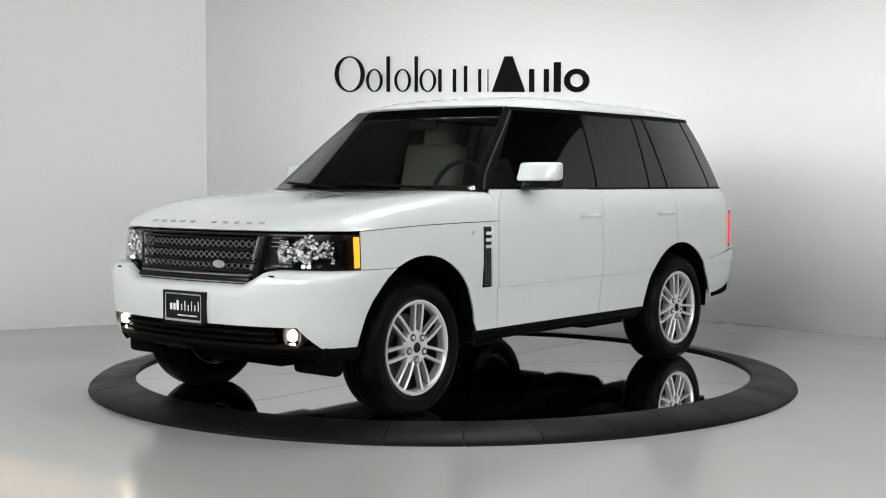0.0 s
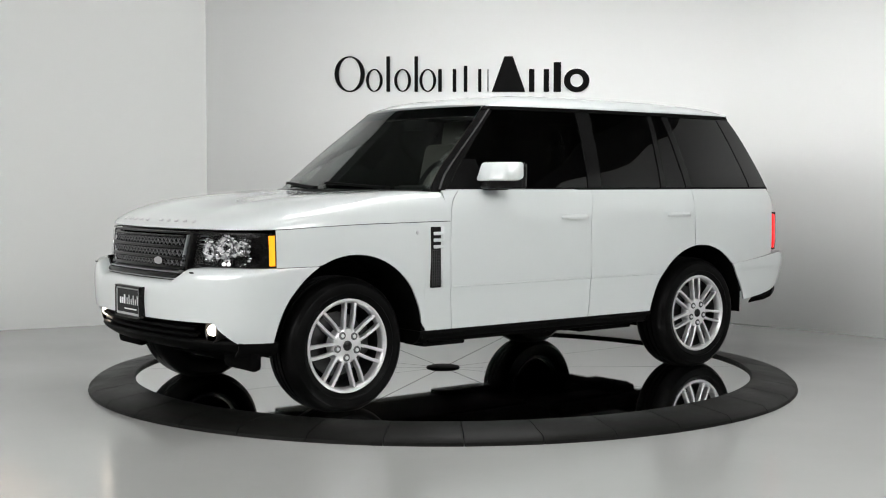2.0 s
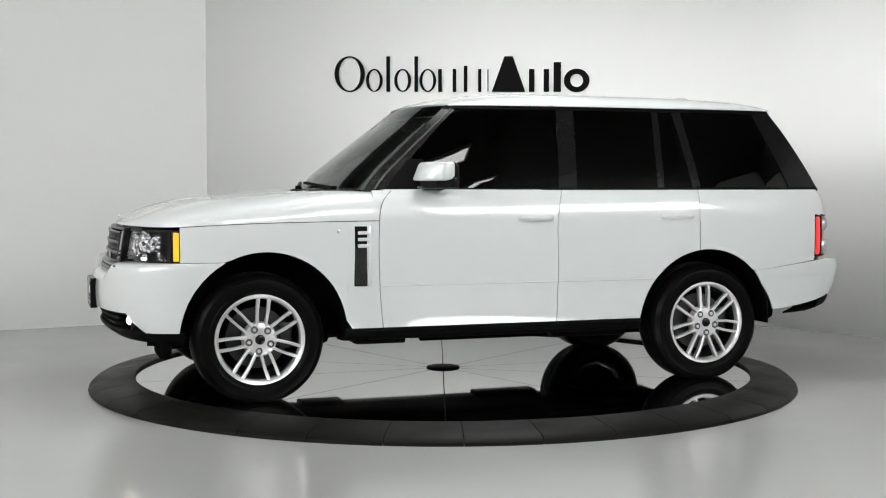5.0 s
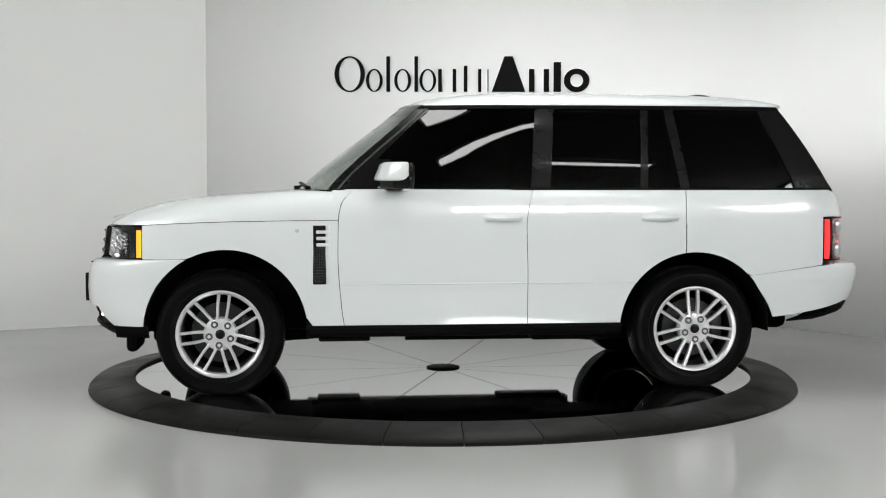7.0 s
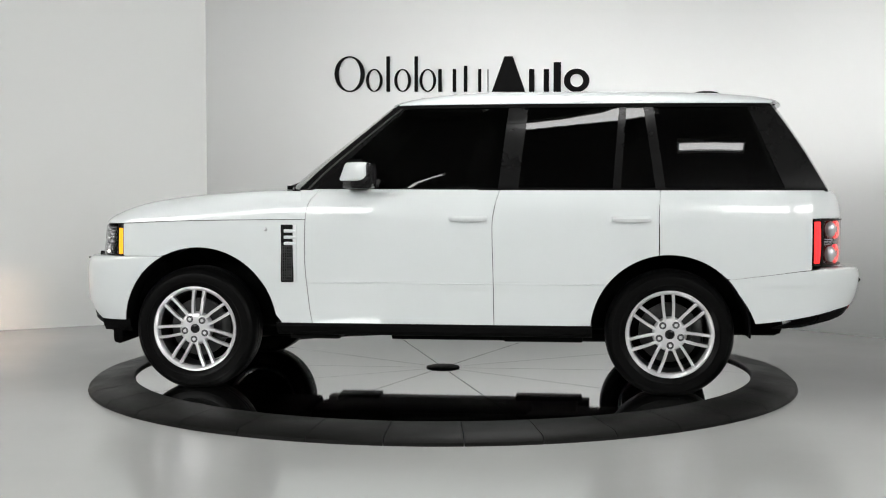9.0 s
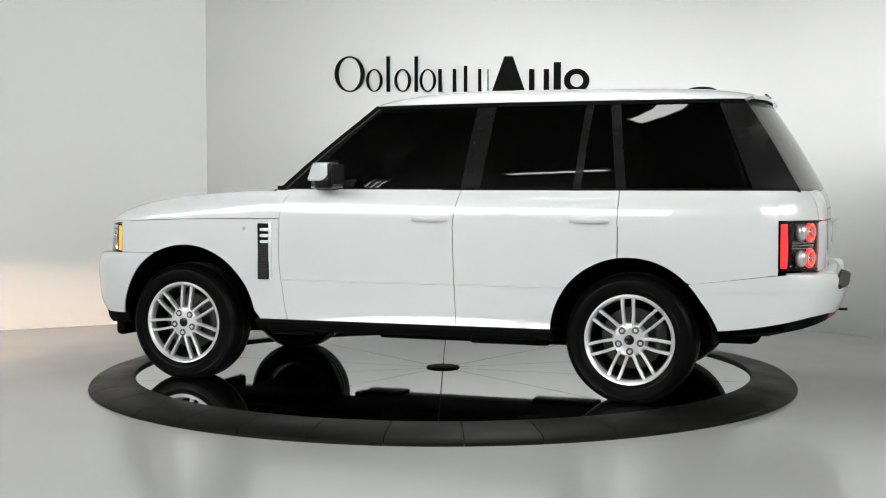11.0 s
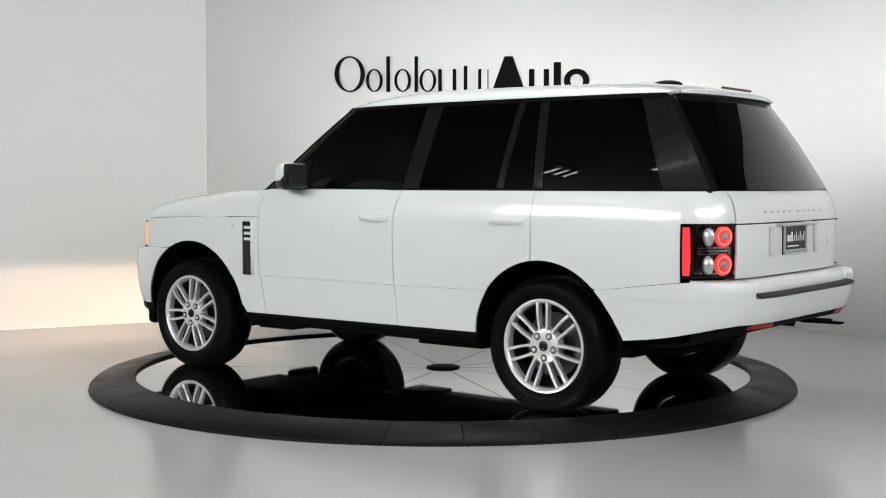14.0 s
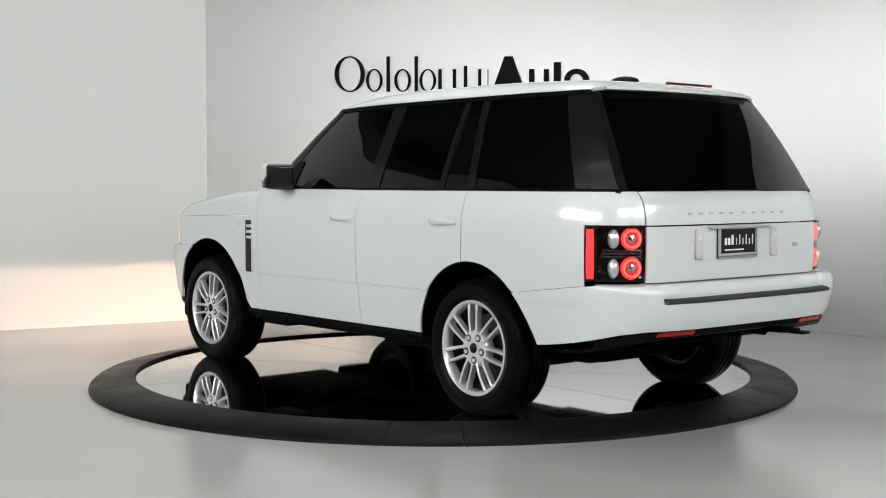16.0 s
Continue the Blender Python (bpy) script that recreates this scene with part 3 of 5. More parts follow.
def cabin_sheet(bm, xa, xb, side, z0=1.214, z1=1.722, out=0.0, nx=10, nz=12):
    rows = []
    for j in range(nz + 1):
        z = z0 + (z1 - z0) * j / nz
        rows.append([(x, side * (glass_y(x, z) + out), z) for x in lin(xa(z), xb(z), nx)])
    add_grid(bm, rows)


def slant(b, t):
    return lambda z: b + (t - b) * (z - 1.235) / (1.714 - 1.235)


def screen_point(t, z, edge, bow0, bow1, way):
    xe = sm(z, edge)
    bow = bow0 + (bow1 - bow0) * (z - 1.2) / 0.53
    return (xe + way * bow * (1 - abs(t) ** 2.2), t * glass_y(xe, z), z)


def greenhouse(car):
    cut = lambda table: (lambda z: sm(z, table))
    for side in (1, -1):
        bounds = [cut(A_TRAIL)]
        for b0, t0, b1, t1, name in POSTS:
            bounds += [slant(b0, t0), slant(b1, t1)]
            bm = bmesh.new()
            cabin_sheet(bm, slant(b0 + 0.004, t0 + 0.004), slant(b1 - 0.004, t1 - 0.004), side, out=0.003, nx=4)
            thicken(bm, 0.02, (0, 0, 1.3))
            part(name, bm, GLOSSBLACK, car, "gloss black pillar")
        bounds.append(cut(D_LEAD))
        names = ("front_window", "rear_window", "quarter_light", "side_window")
        for k, name in enumerate(names):
            bm = bmesh.new()
            cabin_sheet(bm, bounds[2 * k], bounds[2 * k + 1], side, out=-0.003, nx=12)
            thicken(bm, 0.004, (0, 0, 1.3))
            w = part(name, bm, PRIVACY, car, "dark tinted window glass")
            w.visible_shadow = False
        for name, a, b in (("a_pillar", cut(A_EDGE), cut(A_TRAIL)), ("d_pillar", cut(D_LEAD), cut(D_EDGE))):
            bm = bmesh.new()
            cabin_sheet(bm, a, b, side, z0=1.205, z1=1.735, out=0.002, nx=6)
            thicken(bm, 0.03, (0, 0, 1.3))
            part(name, bm, GLOSSBLACK, car, "gloss black pillar")
        # painted shoulder from the body's upper edge in to the glass
        bm = bmesh.new()
        add_grid(bm, [[(x, side * yy, zz) for yy, zz in ((half_width(BELT) - 0.004, 1.2105), (half_width(BELT) - 0.016, 1.2165), (glass_y(x, 1.212) - 0.012, 1.2185))]
                      for x in lin(0.70, -0.3, 16)])
        thicken(bm, 0.008, (0, 0, 0.8))
        part("shoulder", bm, PAINT, car)
        # satin strip along the windscreen pillar
        bm = bmesh.new()
        cabin_sheet(bm, lambda z: sm(z, A_EDGE) - 0.045, lambda z: sm(z, A_EDGE) - 0.058, side, z0=1.222, z1=1.728, out=0.007, nx=3)
        thicken(bm, 0.008, (0, 0, 1.3))
        part("pillar_strip", bm, SATIN, car, "satin grey pillar strip")
        # belt seal and gutter
        for name, z0, z1, out in (("belt_seal", 1.2125, 1.226, 0.006), ("gutter", 1.716, 1.738, 0.008)):
            bm = bmesh.new()
            cabin_sheet(bm, lambda z: sm(z, A_EDGE) - (0.10 if z < 1.3 else 0), cut(D_EDGE), side, z0=z0, z1=z1, out=out, nx=30, nz=2)
            thicken(bm, 0.03, (0, 0, 1.3))
            part(name, bm, TRIM, car, "black rubber seal")
    # windscreen, with a darker band along its top
    for name, z0, z1, material in (("windscreen", 1.20, 1.672, WINDSCREEN), ("shade_band", 1.672, 1.735, SHADEBAND)):
        bm = bmesh.new()
        rows = [[screen_point(t, z, A_EDGE, 0.185, 0.105, 1) for t in lin(-0.985, 0.985, 25)] for z in lin(z0, z1, 14)]
        add_grid(bm, rows)
        thicken(bm, 0.005, (0, 0, 1.2))
        w = part(name, bm, material, car, "raked windscreen glass")
        w.visible_shadow = False
    bm = bmesh.new()
    rows = [[screen_point(t, z, D_EDGE, 0.10, 0.10, -1) for t in lin(-0.93, 0.93, 25)] for z in lin(1.218, 1.728, 14)]
    add_grid(bm, rows)
    thicken(bm, 0.005, (0, 0, 1.2))
    w = part("rear_screen", bm, PRIVACY, car, "dark tinted rear window glass")
    w.visible_shadow = False
    for s in (-1, 1):
        bm = bmesh.new()
        rows = [[screen_point(s * t, z, D_EDGE, 0.10, 0.10, -1) for t in lin(0.93, 1.0, 4)] for z in lin(1.214, 1.735, 14)]
        add_grid(bm, rows)
        thicken(bm, 0.02, (0, 0, 1.2))
        part("rear_pillar_trim", bm, GLOSSBLACK, car, "gloss black pillar trim")
    # roof
    crown = [(0.21, 1.750), (0.17, 1.768), (0.08, 1.793), (-0.10, 1.820), (-0.43, 1.836), (-1.18, 1.833), (-1.75, 1.816), (-1.95, 1.793), (-2.05, 1.768)]
    bm = bmesh.new()
    rows = []
    ts = [0.0, 0.15, 0.3, 0.45, 0.6, 0.72, 0.82, 0.89, 0.94, 0.97, 0.985, 0.995, 1.0]
    for x in [0.21, 0.205, 0.195, 0.18, 0.15, 0.10, 0.03] + lin(-0.1, -1.9, 16) + [-1.95, -2.0, -2.03, -2.045, -2.05]:
        row = []
        for t in ts:
            bow = 0.105 * (1 - t ** 2.2) * max(0.0, min(1.0, (x + 0.6) / 0.8)) - 0.10 * (1 - t ** 2.6) * max(0.0, min(1.0, (-x - 1.5) / 0.6))
            hw = glass_y(x, 1.735) + 0.012
            ze = 1.737
            zc = sm(x, crown)
            row.append((x + bow, t * hw, ze + (zc - ze) * (1 - t ** 4.5) ** 0.6))
        rows.append(row)
    add_grid(bm, rows, mirror=True)
    thicken(bm, 0.02, (0, 0, 1.0))
    roof = part("roof", bm, PAINT, car)
    # rear spoiler lip with the high brake lamp
    bm = bmesh.new()
    rows = []
    for t in lin(-1, 1, 31):
        y = t * 0.60
        x = -2.05 - 0.10 * (1 - abs(y / 0.66) ** 2.6)
        rows.append([(x + 0.05, y, 1.755), (x - 0.012, y, 1.752), (x - 0.018, y, 1.744), (x - 0.02, y, 1.737), (x + 0.05, y, 1.735)])
    add_grid(bm, rows)
    thicken(bm, 0.006, (-2.1, 0, 1.75))
    sp = part("spoiler", bm, PAINT, car)
    bm = bmesh.new()
    add_box(bm, (-0.006, -0.19, -0.008), (0.006, 0.19, 0.008), 0.004, 1, pose(-2.12, -0.02, 1.787, 0, -60, 0))
    part("brake_lamp", bm, REDUNLIT, roof, "unlit red high-level brake lamp")
    bm = bmesh.new()
    bmesh.ops.create_uvsphere(bm, u_segments=24, v_segments=12, radius=1.0, matrix=Matrix.Translation((-1.72, 0.06, 1.824)) @ Matrix.Diagonal((0.10, 0.055, 0.030, 1)))
    part("antenna", bm, TRIM, roof, "low black roof antenna")
    interior(car)
    wipers(car)


def core(car):
    """Dark structure behind the panel gaps and under the floor."""
    for name, lo, hi, r in (("floor_pan", (-1.95, -0.60, 0.34), (2.02, 0.60, 0.98), 0.05),
                            ("rear_pan", (-2.30, -0.62, 0.47), (-1.90, 0.62, 0.90), 0.04),
                            ("cabin_tub", (-0.90, -0.905, 0.33), (0.86, 0.905, 1.10), 0.02),
                            ("load_bay", (-2.20, -0.84, 0.86), (-0.9, 0.84, 1.10), 0.03),
                            ("engine_bay", (0.8, -0.84, 0.88), (1.80, 0.84, 1.0), 0.03),
                            ("nose_frame", (1.7, -0.70, 0.42), (2.04, 0.70, 0.98), 0.03)):
        bm = bmesh.new()
        add_box(bm, lo, hi, r)
        part(name, bm, UNDER, car, "dark inner body structure")
    bm = bmesh.new()
    add_box(bm, (0.9, -0.36, 0.25), (1.9, 0.36, 0.36), 0.03)
    add_box(bm, (-0.6, -0.30, 0.27), (0.9, 0.12, 0.35), 0.03)
    add_cyl(bm, (-0.5, 0.35, 0.30), 0.06, 1.6, "x", 12)
    add_box(bm, (-1.3, 0.05, 0.26), (-0.55, 0.55, 0.36), 0.05)
    add_box(bm, (-1.62, -0.22, 0.22), (-1.25, 0.22, 0.42), 0.06)
    for x in (1.44, -1.44):
        add_cyl(bm, (x, 0, 0.34), 0.05, 1.5, "y", 12)
        for s in (-1, 1):
            add_box(bm, (x - 0.22, s * 0.35, 0.255), (x + 0.22, s * 0.74, 0.30), 0.02)
            add_cyl(bm, (x + 0.03, s * 0.58, 0.5), 0.06, 0.42, "z", 12)
    add_box(bm, (-2.22, -0.30, 0.40), (-1.90, 0.35, 0.48), 0.03)
    add_box(bm, (-2.14, 0.05, 0.325), (-1.72, 0.66, 0.48), 0.05)
    part("underbody", bm, UNDER, car, "dark underbody with axles and exhaust")


def vent(parent, side):
    y = 0.972
    bm = bmesh.new()
    add_box(bm, (0.815, side * (y - 0.02), 0.655), (0.893, side * (y + 0.001), 1.006), 0.004, 1)
    v = part("side_vent", bm, LAMPHOUSE, parent, "black side vent")
    for k in range(3):
        z = 0.966 - 0.038 * k
        bm = bmesh.new()
        add_box(bm, (0.800, side * (y - 0.004), z - 0.010), (0.872, side * (y + 0.007), z + 0.010), 0.004, 2)
        part("vent_blade", bm, PAINT, v, "white vent blade")
    bm = bmesh.new()
    for k in range(13):
        z = 0.672 + 0.0165 * k
        add_box(bm, (0.82, side * (y - 0.002), z - 0.002), (0.888, side * (y + 0.003), z + 0.002))
    for k in range(5):
        x = 0.827 + 0.0135 * k
        add_box(bm, (x - 0.002, side * (y - 0.002), 0.662), (x + 0.002, side * (y + 0.003), 0.878))
    part("vent_mesh", bm, SATIN, v, "dark grey vent mesh")
    bm = bmesh.new()
    add_box(bm, (0.792, side * (y - 0.004), 0.655), (0.812, side * (y + 0.004), 1.006), 0.004, 2)
    part("vent_frame", bm, PAINT, v)


def handle(parent, x, side):
    y = 0.967
    bm = bmesh.new()
    rows = []
    for t in lin(-1, 1, 13):
        px = x + t * 0.115
        o = 0.002 + 0.027 * (1 - abs(t) ** 4)
        hz = 0.014 + 0.003 * (1 - t * t)
        rows.append([(px, side * (y + o - 0.03), 1.045 - hz), (px, side * (y + o), 1.045 - hz), (px, side * (y + o + 0.006), 1.045),
                     (px, side * (y + o), 1.045 + hz), (px, side * (y + o - 0.03), 1.045 + hz)])
    add_grid(bm, rows)
    thicken(bm, 0.006, (x, side * (y - 0.1), 1.045))
    part("handle", bm, PAINT, parent, "white pull handle")


def repeater(parent, side):
    bm = bmesh.new()
    add_lathe(bm, [(0.0, 0.005), (0.008, 0.004), (0.012, 0.0), (0.0, -0.004)], 20, "y", closed=False)
    bmesh.ops.transform(bm, matrix=pose(0.985, side * 0.972, 0.975, 0, 0, 0 if side > 0 else 180), verts=bm.verts[:])
    part("side_repeater", bm, SILVER, parent, "small round clear repeater lamp")


def swage(parent, xa, xb, side):
    bm = bmesh.new()
    y = half_width(0.653)
    rows = [[(x, side * (y + 0.001), 0.6490), (x, side * (y + 0.005), 0.6515), (x, side * (y + 0.005), 0.6560), (x, side * (y + 0.002), 0.6580)] for x in lin(xa, xb, 12)]
    add_grid(bm, rows)
    thicken(bm, 0.01)
    part("swage_line", bm, PAINT, parent)


def ring_mesh(bm, c, r, tube, axis="x", seg=36, n=10):
    add_lathe(bm, [(r + tube * math.cos(a), tube * math.sin(a)) for a in [2 * math.pi * i / n for i in range(n)]], seg, axis, c)


def plate_bars(parent, x, way, y0, z0, w, h, rim=LAMPHOUSE, rim_label="black plate frame"):
    """A black dealer plate with pale plain bars and a grey frame; way is the direction it faces along x."""
    def at(a, b, c, d, dep0, dep1, name, material, label=""):
        bm = bmesh.new()
        add_box(bm, (x + way * dep0, y0 + a, z0 + b), (x + way * dep1, y0 + c, z0 + d), 0.003, 1)
        return part(name, bm, material, parent, label, smooth=False)
    at(-w / 2, -h / 2, w / 2, h / 2, -0.03, 0.004, "plate", LAMPHOUSE, "black dealer plate with pale plain bars")
    t = 0.012
    for a, b, c, d in ((-w / 2, -h / 2, w / 2, -h / 2 + t), (-w / 2, h / 2 - t, w / 2, h / 2), (-w / 2, -h / 2 + t, -w / 2 + t, h / 2 - t), (w / 2 - t, -h / 2 + t, w / 2, h / 2 - t)):
        at(a, b, c, d, 0.0, 0.012, "plate_frame", rim, rim_label)
    w2, h2, t = w / 2 - 0.014, h / 2 - 0.014, 0.006
    for a, b, c, d in ((-w2, -h2, w2, -h2 + 0.013), (-w2, h2 - t, w2, h2), (-w2, -h2 + 0.013, -w2 + t, h2 - t), (w2 - t, -h2 + 0.013, w2, h2 - t)):
        at(a, b, c, d, 0.002, 0.010, "plate_border", LETTER, "silver inner border")
    for k in range(9):
        yy = -0.122 + 0.027 * k + (0.006 if k > 5 else 0)
        wid = 0.008 if k < 6 else 0.019
        hh = (0.026, 0.016, 0.026, 0.016, 0.026, 0.018, 0.026, 0.018, 0.018)[k]
        at(-way * yy - wid / 2, -0.016, -way * yy + wid / 2, -0.016 + 2 * hh, 0.002, 0.006, "plate_bar", PLATEWHITE, "pale plain bar")
    at(-0.05, -0.045, 0.11, -0.038, 0.002, 0.006, "plate_bar", PLATEWHITE)


def curved_strip(y0, y1, z0, z1, nose, out, n=24, taper=0.0):
    """Rows of points over the nose between two widths and heights."""
    rows = []
    for y in lin(y0, y1, n):
        rows.append([(nose_x(y, z, nose) + out, y, z) for z in lin(z0, z1, 4)])
    return rows


def bumper_details(fb):
    plate_bars(fb, nose_x(0.06, 0.6, NOSE_BUMPER) + 0.012, 1, 0.062, 0.594, 0.325, 0.178)
    # black backing and bars of the lower intake
    bm = bmesh.new()
    add_grid(bm, curved_strip(-0.84, 0.84, 0.395, 0.535, NOSE_BUMPER, -0.115, 31))
    thicken(bm, 0.01)
    part("intake_backing", bm, UNDER, fb, "black lower intake")
    for z in (0.440, 0.478):
        bm = bmesh.new()
        add_grid(bm, curved_strip(-0.60, 0.60, z - 0.008, z + 0.008, NOSE_BUMPER, -0.035, 31))
        thicken(bm, 0.03)
        part("intake_bar", bm, TRIM, fb, "gloss black intake bar")
    bm = bmesh.new()
    rows = []
    for y in lin(-0.86, 0.86, 45):
        x = nose_x(y, 0.41, NOSE_BUMPER)
        rows.append([(x - 0.06, y, 0.425), (x - 0.012, y, 0.418), (x - 0.004, y, 0.405), (x - 0.02, y, 0.385), (x - 0.07, y, 0.352), (x - 0.16, y, 0.335)])
    add_grid(bm, rows)
    thicken(bm, 0.012, (1.6, 0, 0.6))
    part("valance", bm, TRIM, fb, "black plastic lower valance")
    for s in (-1, 1):
        bm = bmesh.new()
        add_box(bm, (1.925, s * 0.54, 0.252), (1.998, s * 0.862, 0.40), 0.03)
        part("air_deflector", bm, UNDER, fb, "black plastic air deflector")
        bm = bmesh.new()
        rows = []
        for x in lin(1.86, 2.06, 8):
            p = at_x(min(x, 2.05), 0.41, NOSE_BUMPER)
            rows.append([(x, s * (p[1] - 0.002), 0.412), (x, s * (p[1] - 0.012), 0.37), (x, s * (p[1] - 0.05), 0.335)])
        add_grid(bm, rows)
        thicken(bm, 0.012)
        part("valance_corner", bm, TRIM, fb, "black plastic valance corner")
        fog_lamp(fb, s)
        # washer jet
        bm = bmesh.new()
        add_box(bm, (nose_x(0.63, 0.77, NOSE_BUMPER) - 0.01, s * 0.61, 0.776), (nose_x(0.63, 0.77, NOSE_BUMPER) + 0.004, s * 0.645, 0.784), 0.003, 1)
        part("washer_jet", bm, TRIM, fb, "small black washer jet")


def fog_lamp(parent, s):
    x, y, z = 2.122, s * 0.694, 0.474
    bm = bmesh.new()
    add_lathe(bm, [(0.066, 0.022), (0.060, 0.018), (0.048, -0.01), (0.040, -0.03), (0.0, -0.034), (0.0, -0.05), (0.05, -0.05), (0.068, 0.012)], 32, "x", (x, y, z))
    lamp = part("fog_lamp", bm, FOGBEZEL, parent, "round fog lamp, switched on")
    bm = bmesh.new()
    add_lathe(bm, [(0.0, 0.041), (0.012, 0.038), (0.021, 0.032), (0.027, 0.022), (0.030, 0.009), (0.0, 0.004)], 32, "x", (x, y, z), closed=False)
    part("lens", bm, FOGLENS, lamp, "glowing warm white lens")
    # emitter added in a black slot under the lens to throw the beam
    z, x = 0.438, 2.114
    bm = bmesh.new()
    add_box(bm, (x, y - 0.005, z - 0.002), (x + 0.006, y + 0.005, z + 0.002), 0.0008, 1)
    part("beam_emitter", bm, FOGGLOW, lamp, "added emitter of the fog beam")
    # mask added round the emitter to cut the beam's edges
    bm = bmesh.new()
    add_box(bm, (x - 0.006, y - 0.032, z - 0.0003), (x + 0.036, y + 0.032, z + 0.003))
    add_box(bm, (x - 0.006, y - 0.032, z - 0.0155), (x + 0.036, y + 0.032, z - 0.014))
    add_box(bm, (x - 0.008, y - 0.032, z - 0.0155), (x - 0.006, y + 0.032, z + 0.003))
    for k in (-1, 1):
        add_box(bm, (x - 0.006, y + k * 0.031 - 0.001, z - 0.014), (x + 0.036, y + k * 0.031 + 0.001, z - 0.0003))
    part("beam_mask", bm, VOID, lamp, "black mask added to cut the fog beam", smooth=False)


def grille(car):
    z0, z1 = 0.728, 0.990
    ys = 0.455
    bm = bmesh.new()
    add_grid(bm, [[(nose_x(y, z, NOSE_UP) - 0.05, y, z) for z in lin(0.72, 0.995, 6)] for y in lin(-0.60, 0.60, 31)])
    thicken(bm, 0.01)
    g = part("grille", bm, LAMPHOUSE, car, "black mesh radiator grille with three rows")
    # frame
    def rail(pts, hw, name="grille_frame", material=GLOSSBLACK, out=0.03, dz=True):
        bm = bmesh.new()
        rows = []
        for y, z in pts:
            x = nose_x(y, z, NOSE_UP)
            a, b = ((0, hw), (0, -hw)) if dz else ((hw, 0), (-hw, 0))
            rows.append([(x - 0.03, y + a[0], z + a[1]), (x + out - 0.006, y + a[0], z + a[1]), (x + out, y + a[0] * .5, z + a[1] * .5),
                         (x + out, y + b[0] * .5, z + b[1] * .5), (x + out - 0.006, y + b[0], z + b[1]), (x - 0.03, y + b[0], z + b[1])])
        add_grid(bm, rows)
        thicken(bm, 0.004, (1.9, 0, 0.86))
        part(name, bm, material, g)
    rail([(y, 0.736) for y in lin(-ys, ys, 25)], 0.027, out=0.058)
    rail([(y, 0.738) for y in lin(-ys, ys, 25)], 0.003, "grille_trim", SILVER, 0.064)
    rail([(y, 0.773) for y in lin(-ys + 0.02, ys - 0.02, 25)], 0.004, "grille_trim", SILVER, 0.05)
    rail([(y, 0.984) for y in lin(-ys - 0.03, ys + 0.03, 25)], 0.008, out=0.02)
    for s in (-1, 1):
        rail([(s * (ys + 0.045 * t), 0.735 + 0.25 * t) for t in lin(0, 1, 9)], 0.018, out=0.022, dz=False)
        rail([(s * (ys - 0.028 + 0.045 * t), 0.775 + 0.20 * t) for t in lin(0, 1, 9)], 0.004, "grille_trim", SILVER, 0.026, dz=False)
        # side wing of the frame, running out under the lamp
        rail([(s * (0.46 + 0.14 * t), 0.742 + 0.06 * t) for t in lin(0, 1, 9)], 0.018, out=0.035)
    for z in (0.965, 0.905, 0.845, 0.795):
        rail([(y, z) for y in lin(-ys, ys, 25)], 0.0105 if z < 0.96 else 0.007, "grille_bar", GLOSSBLACK, 0.034)
    # zigzag wires between the bars
    for z in (0.936, 0.876, 0.822):
        bm = bmesh.new()
        n = 21
        for k in range(n):
            for up in (1, -1):
                ya, yb = -ys + 2 * ys * k / n, -ys + 2 * ys * (k + 1) / n
                za, zb = (z - up * 0.018, z + up * 0.018)
                xa = nose_x((ya + yb) / 2, z, NOSE_UP) + 0.018
                d = Vector((0, yb - ya, zb - za))
                m = Matrix.Translation((xa, (ya + yb) / 2, z)) @ d.to_track_quat("Y", "Z").to_matrix().to_4x4()
                add_box(bm, (-0.006, -d.length / 2, -0.0024), (0.006, d.length / 2, 0.0024), m=m)
        part("grille_mesh", bm, MESHGREY, g, "satin grey woven mesh strip", smooth=False)
    bm = bmesh.new()
    add_lathe(bm, [(0.0, 0.006), (0.030, 0.006), (0.034, 0.0), (0.0, 0.0)], 28, "x", closed=False)
    bmesh.ops.transform(bm, matrix=pose(nose_x(0.22, 0.83, NOSE_UP) + 0.036, 0.22, 0.828) @ Matrix.Diagonal((1, 1.4, 0.62, 1)), verts=bm.verts[:])
    part("badge", bm, SILVER, g, "small oval silver badge")


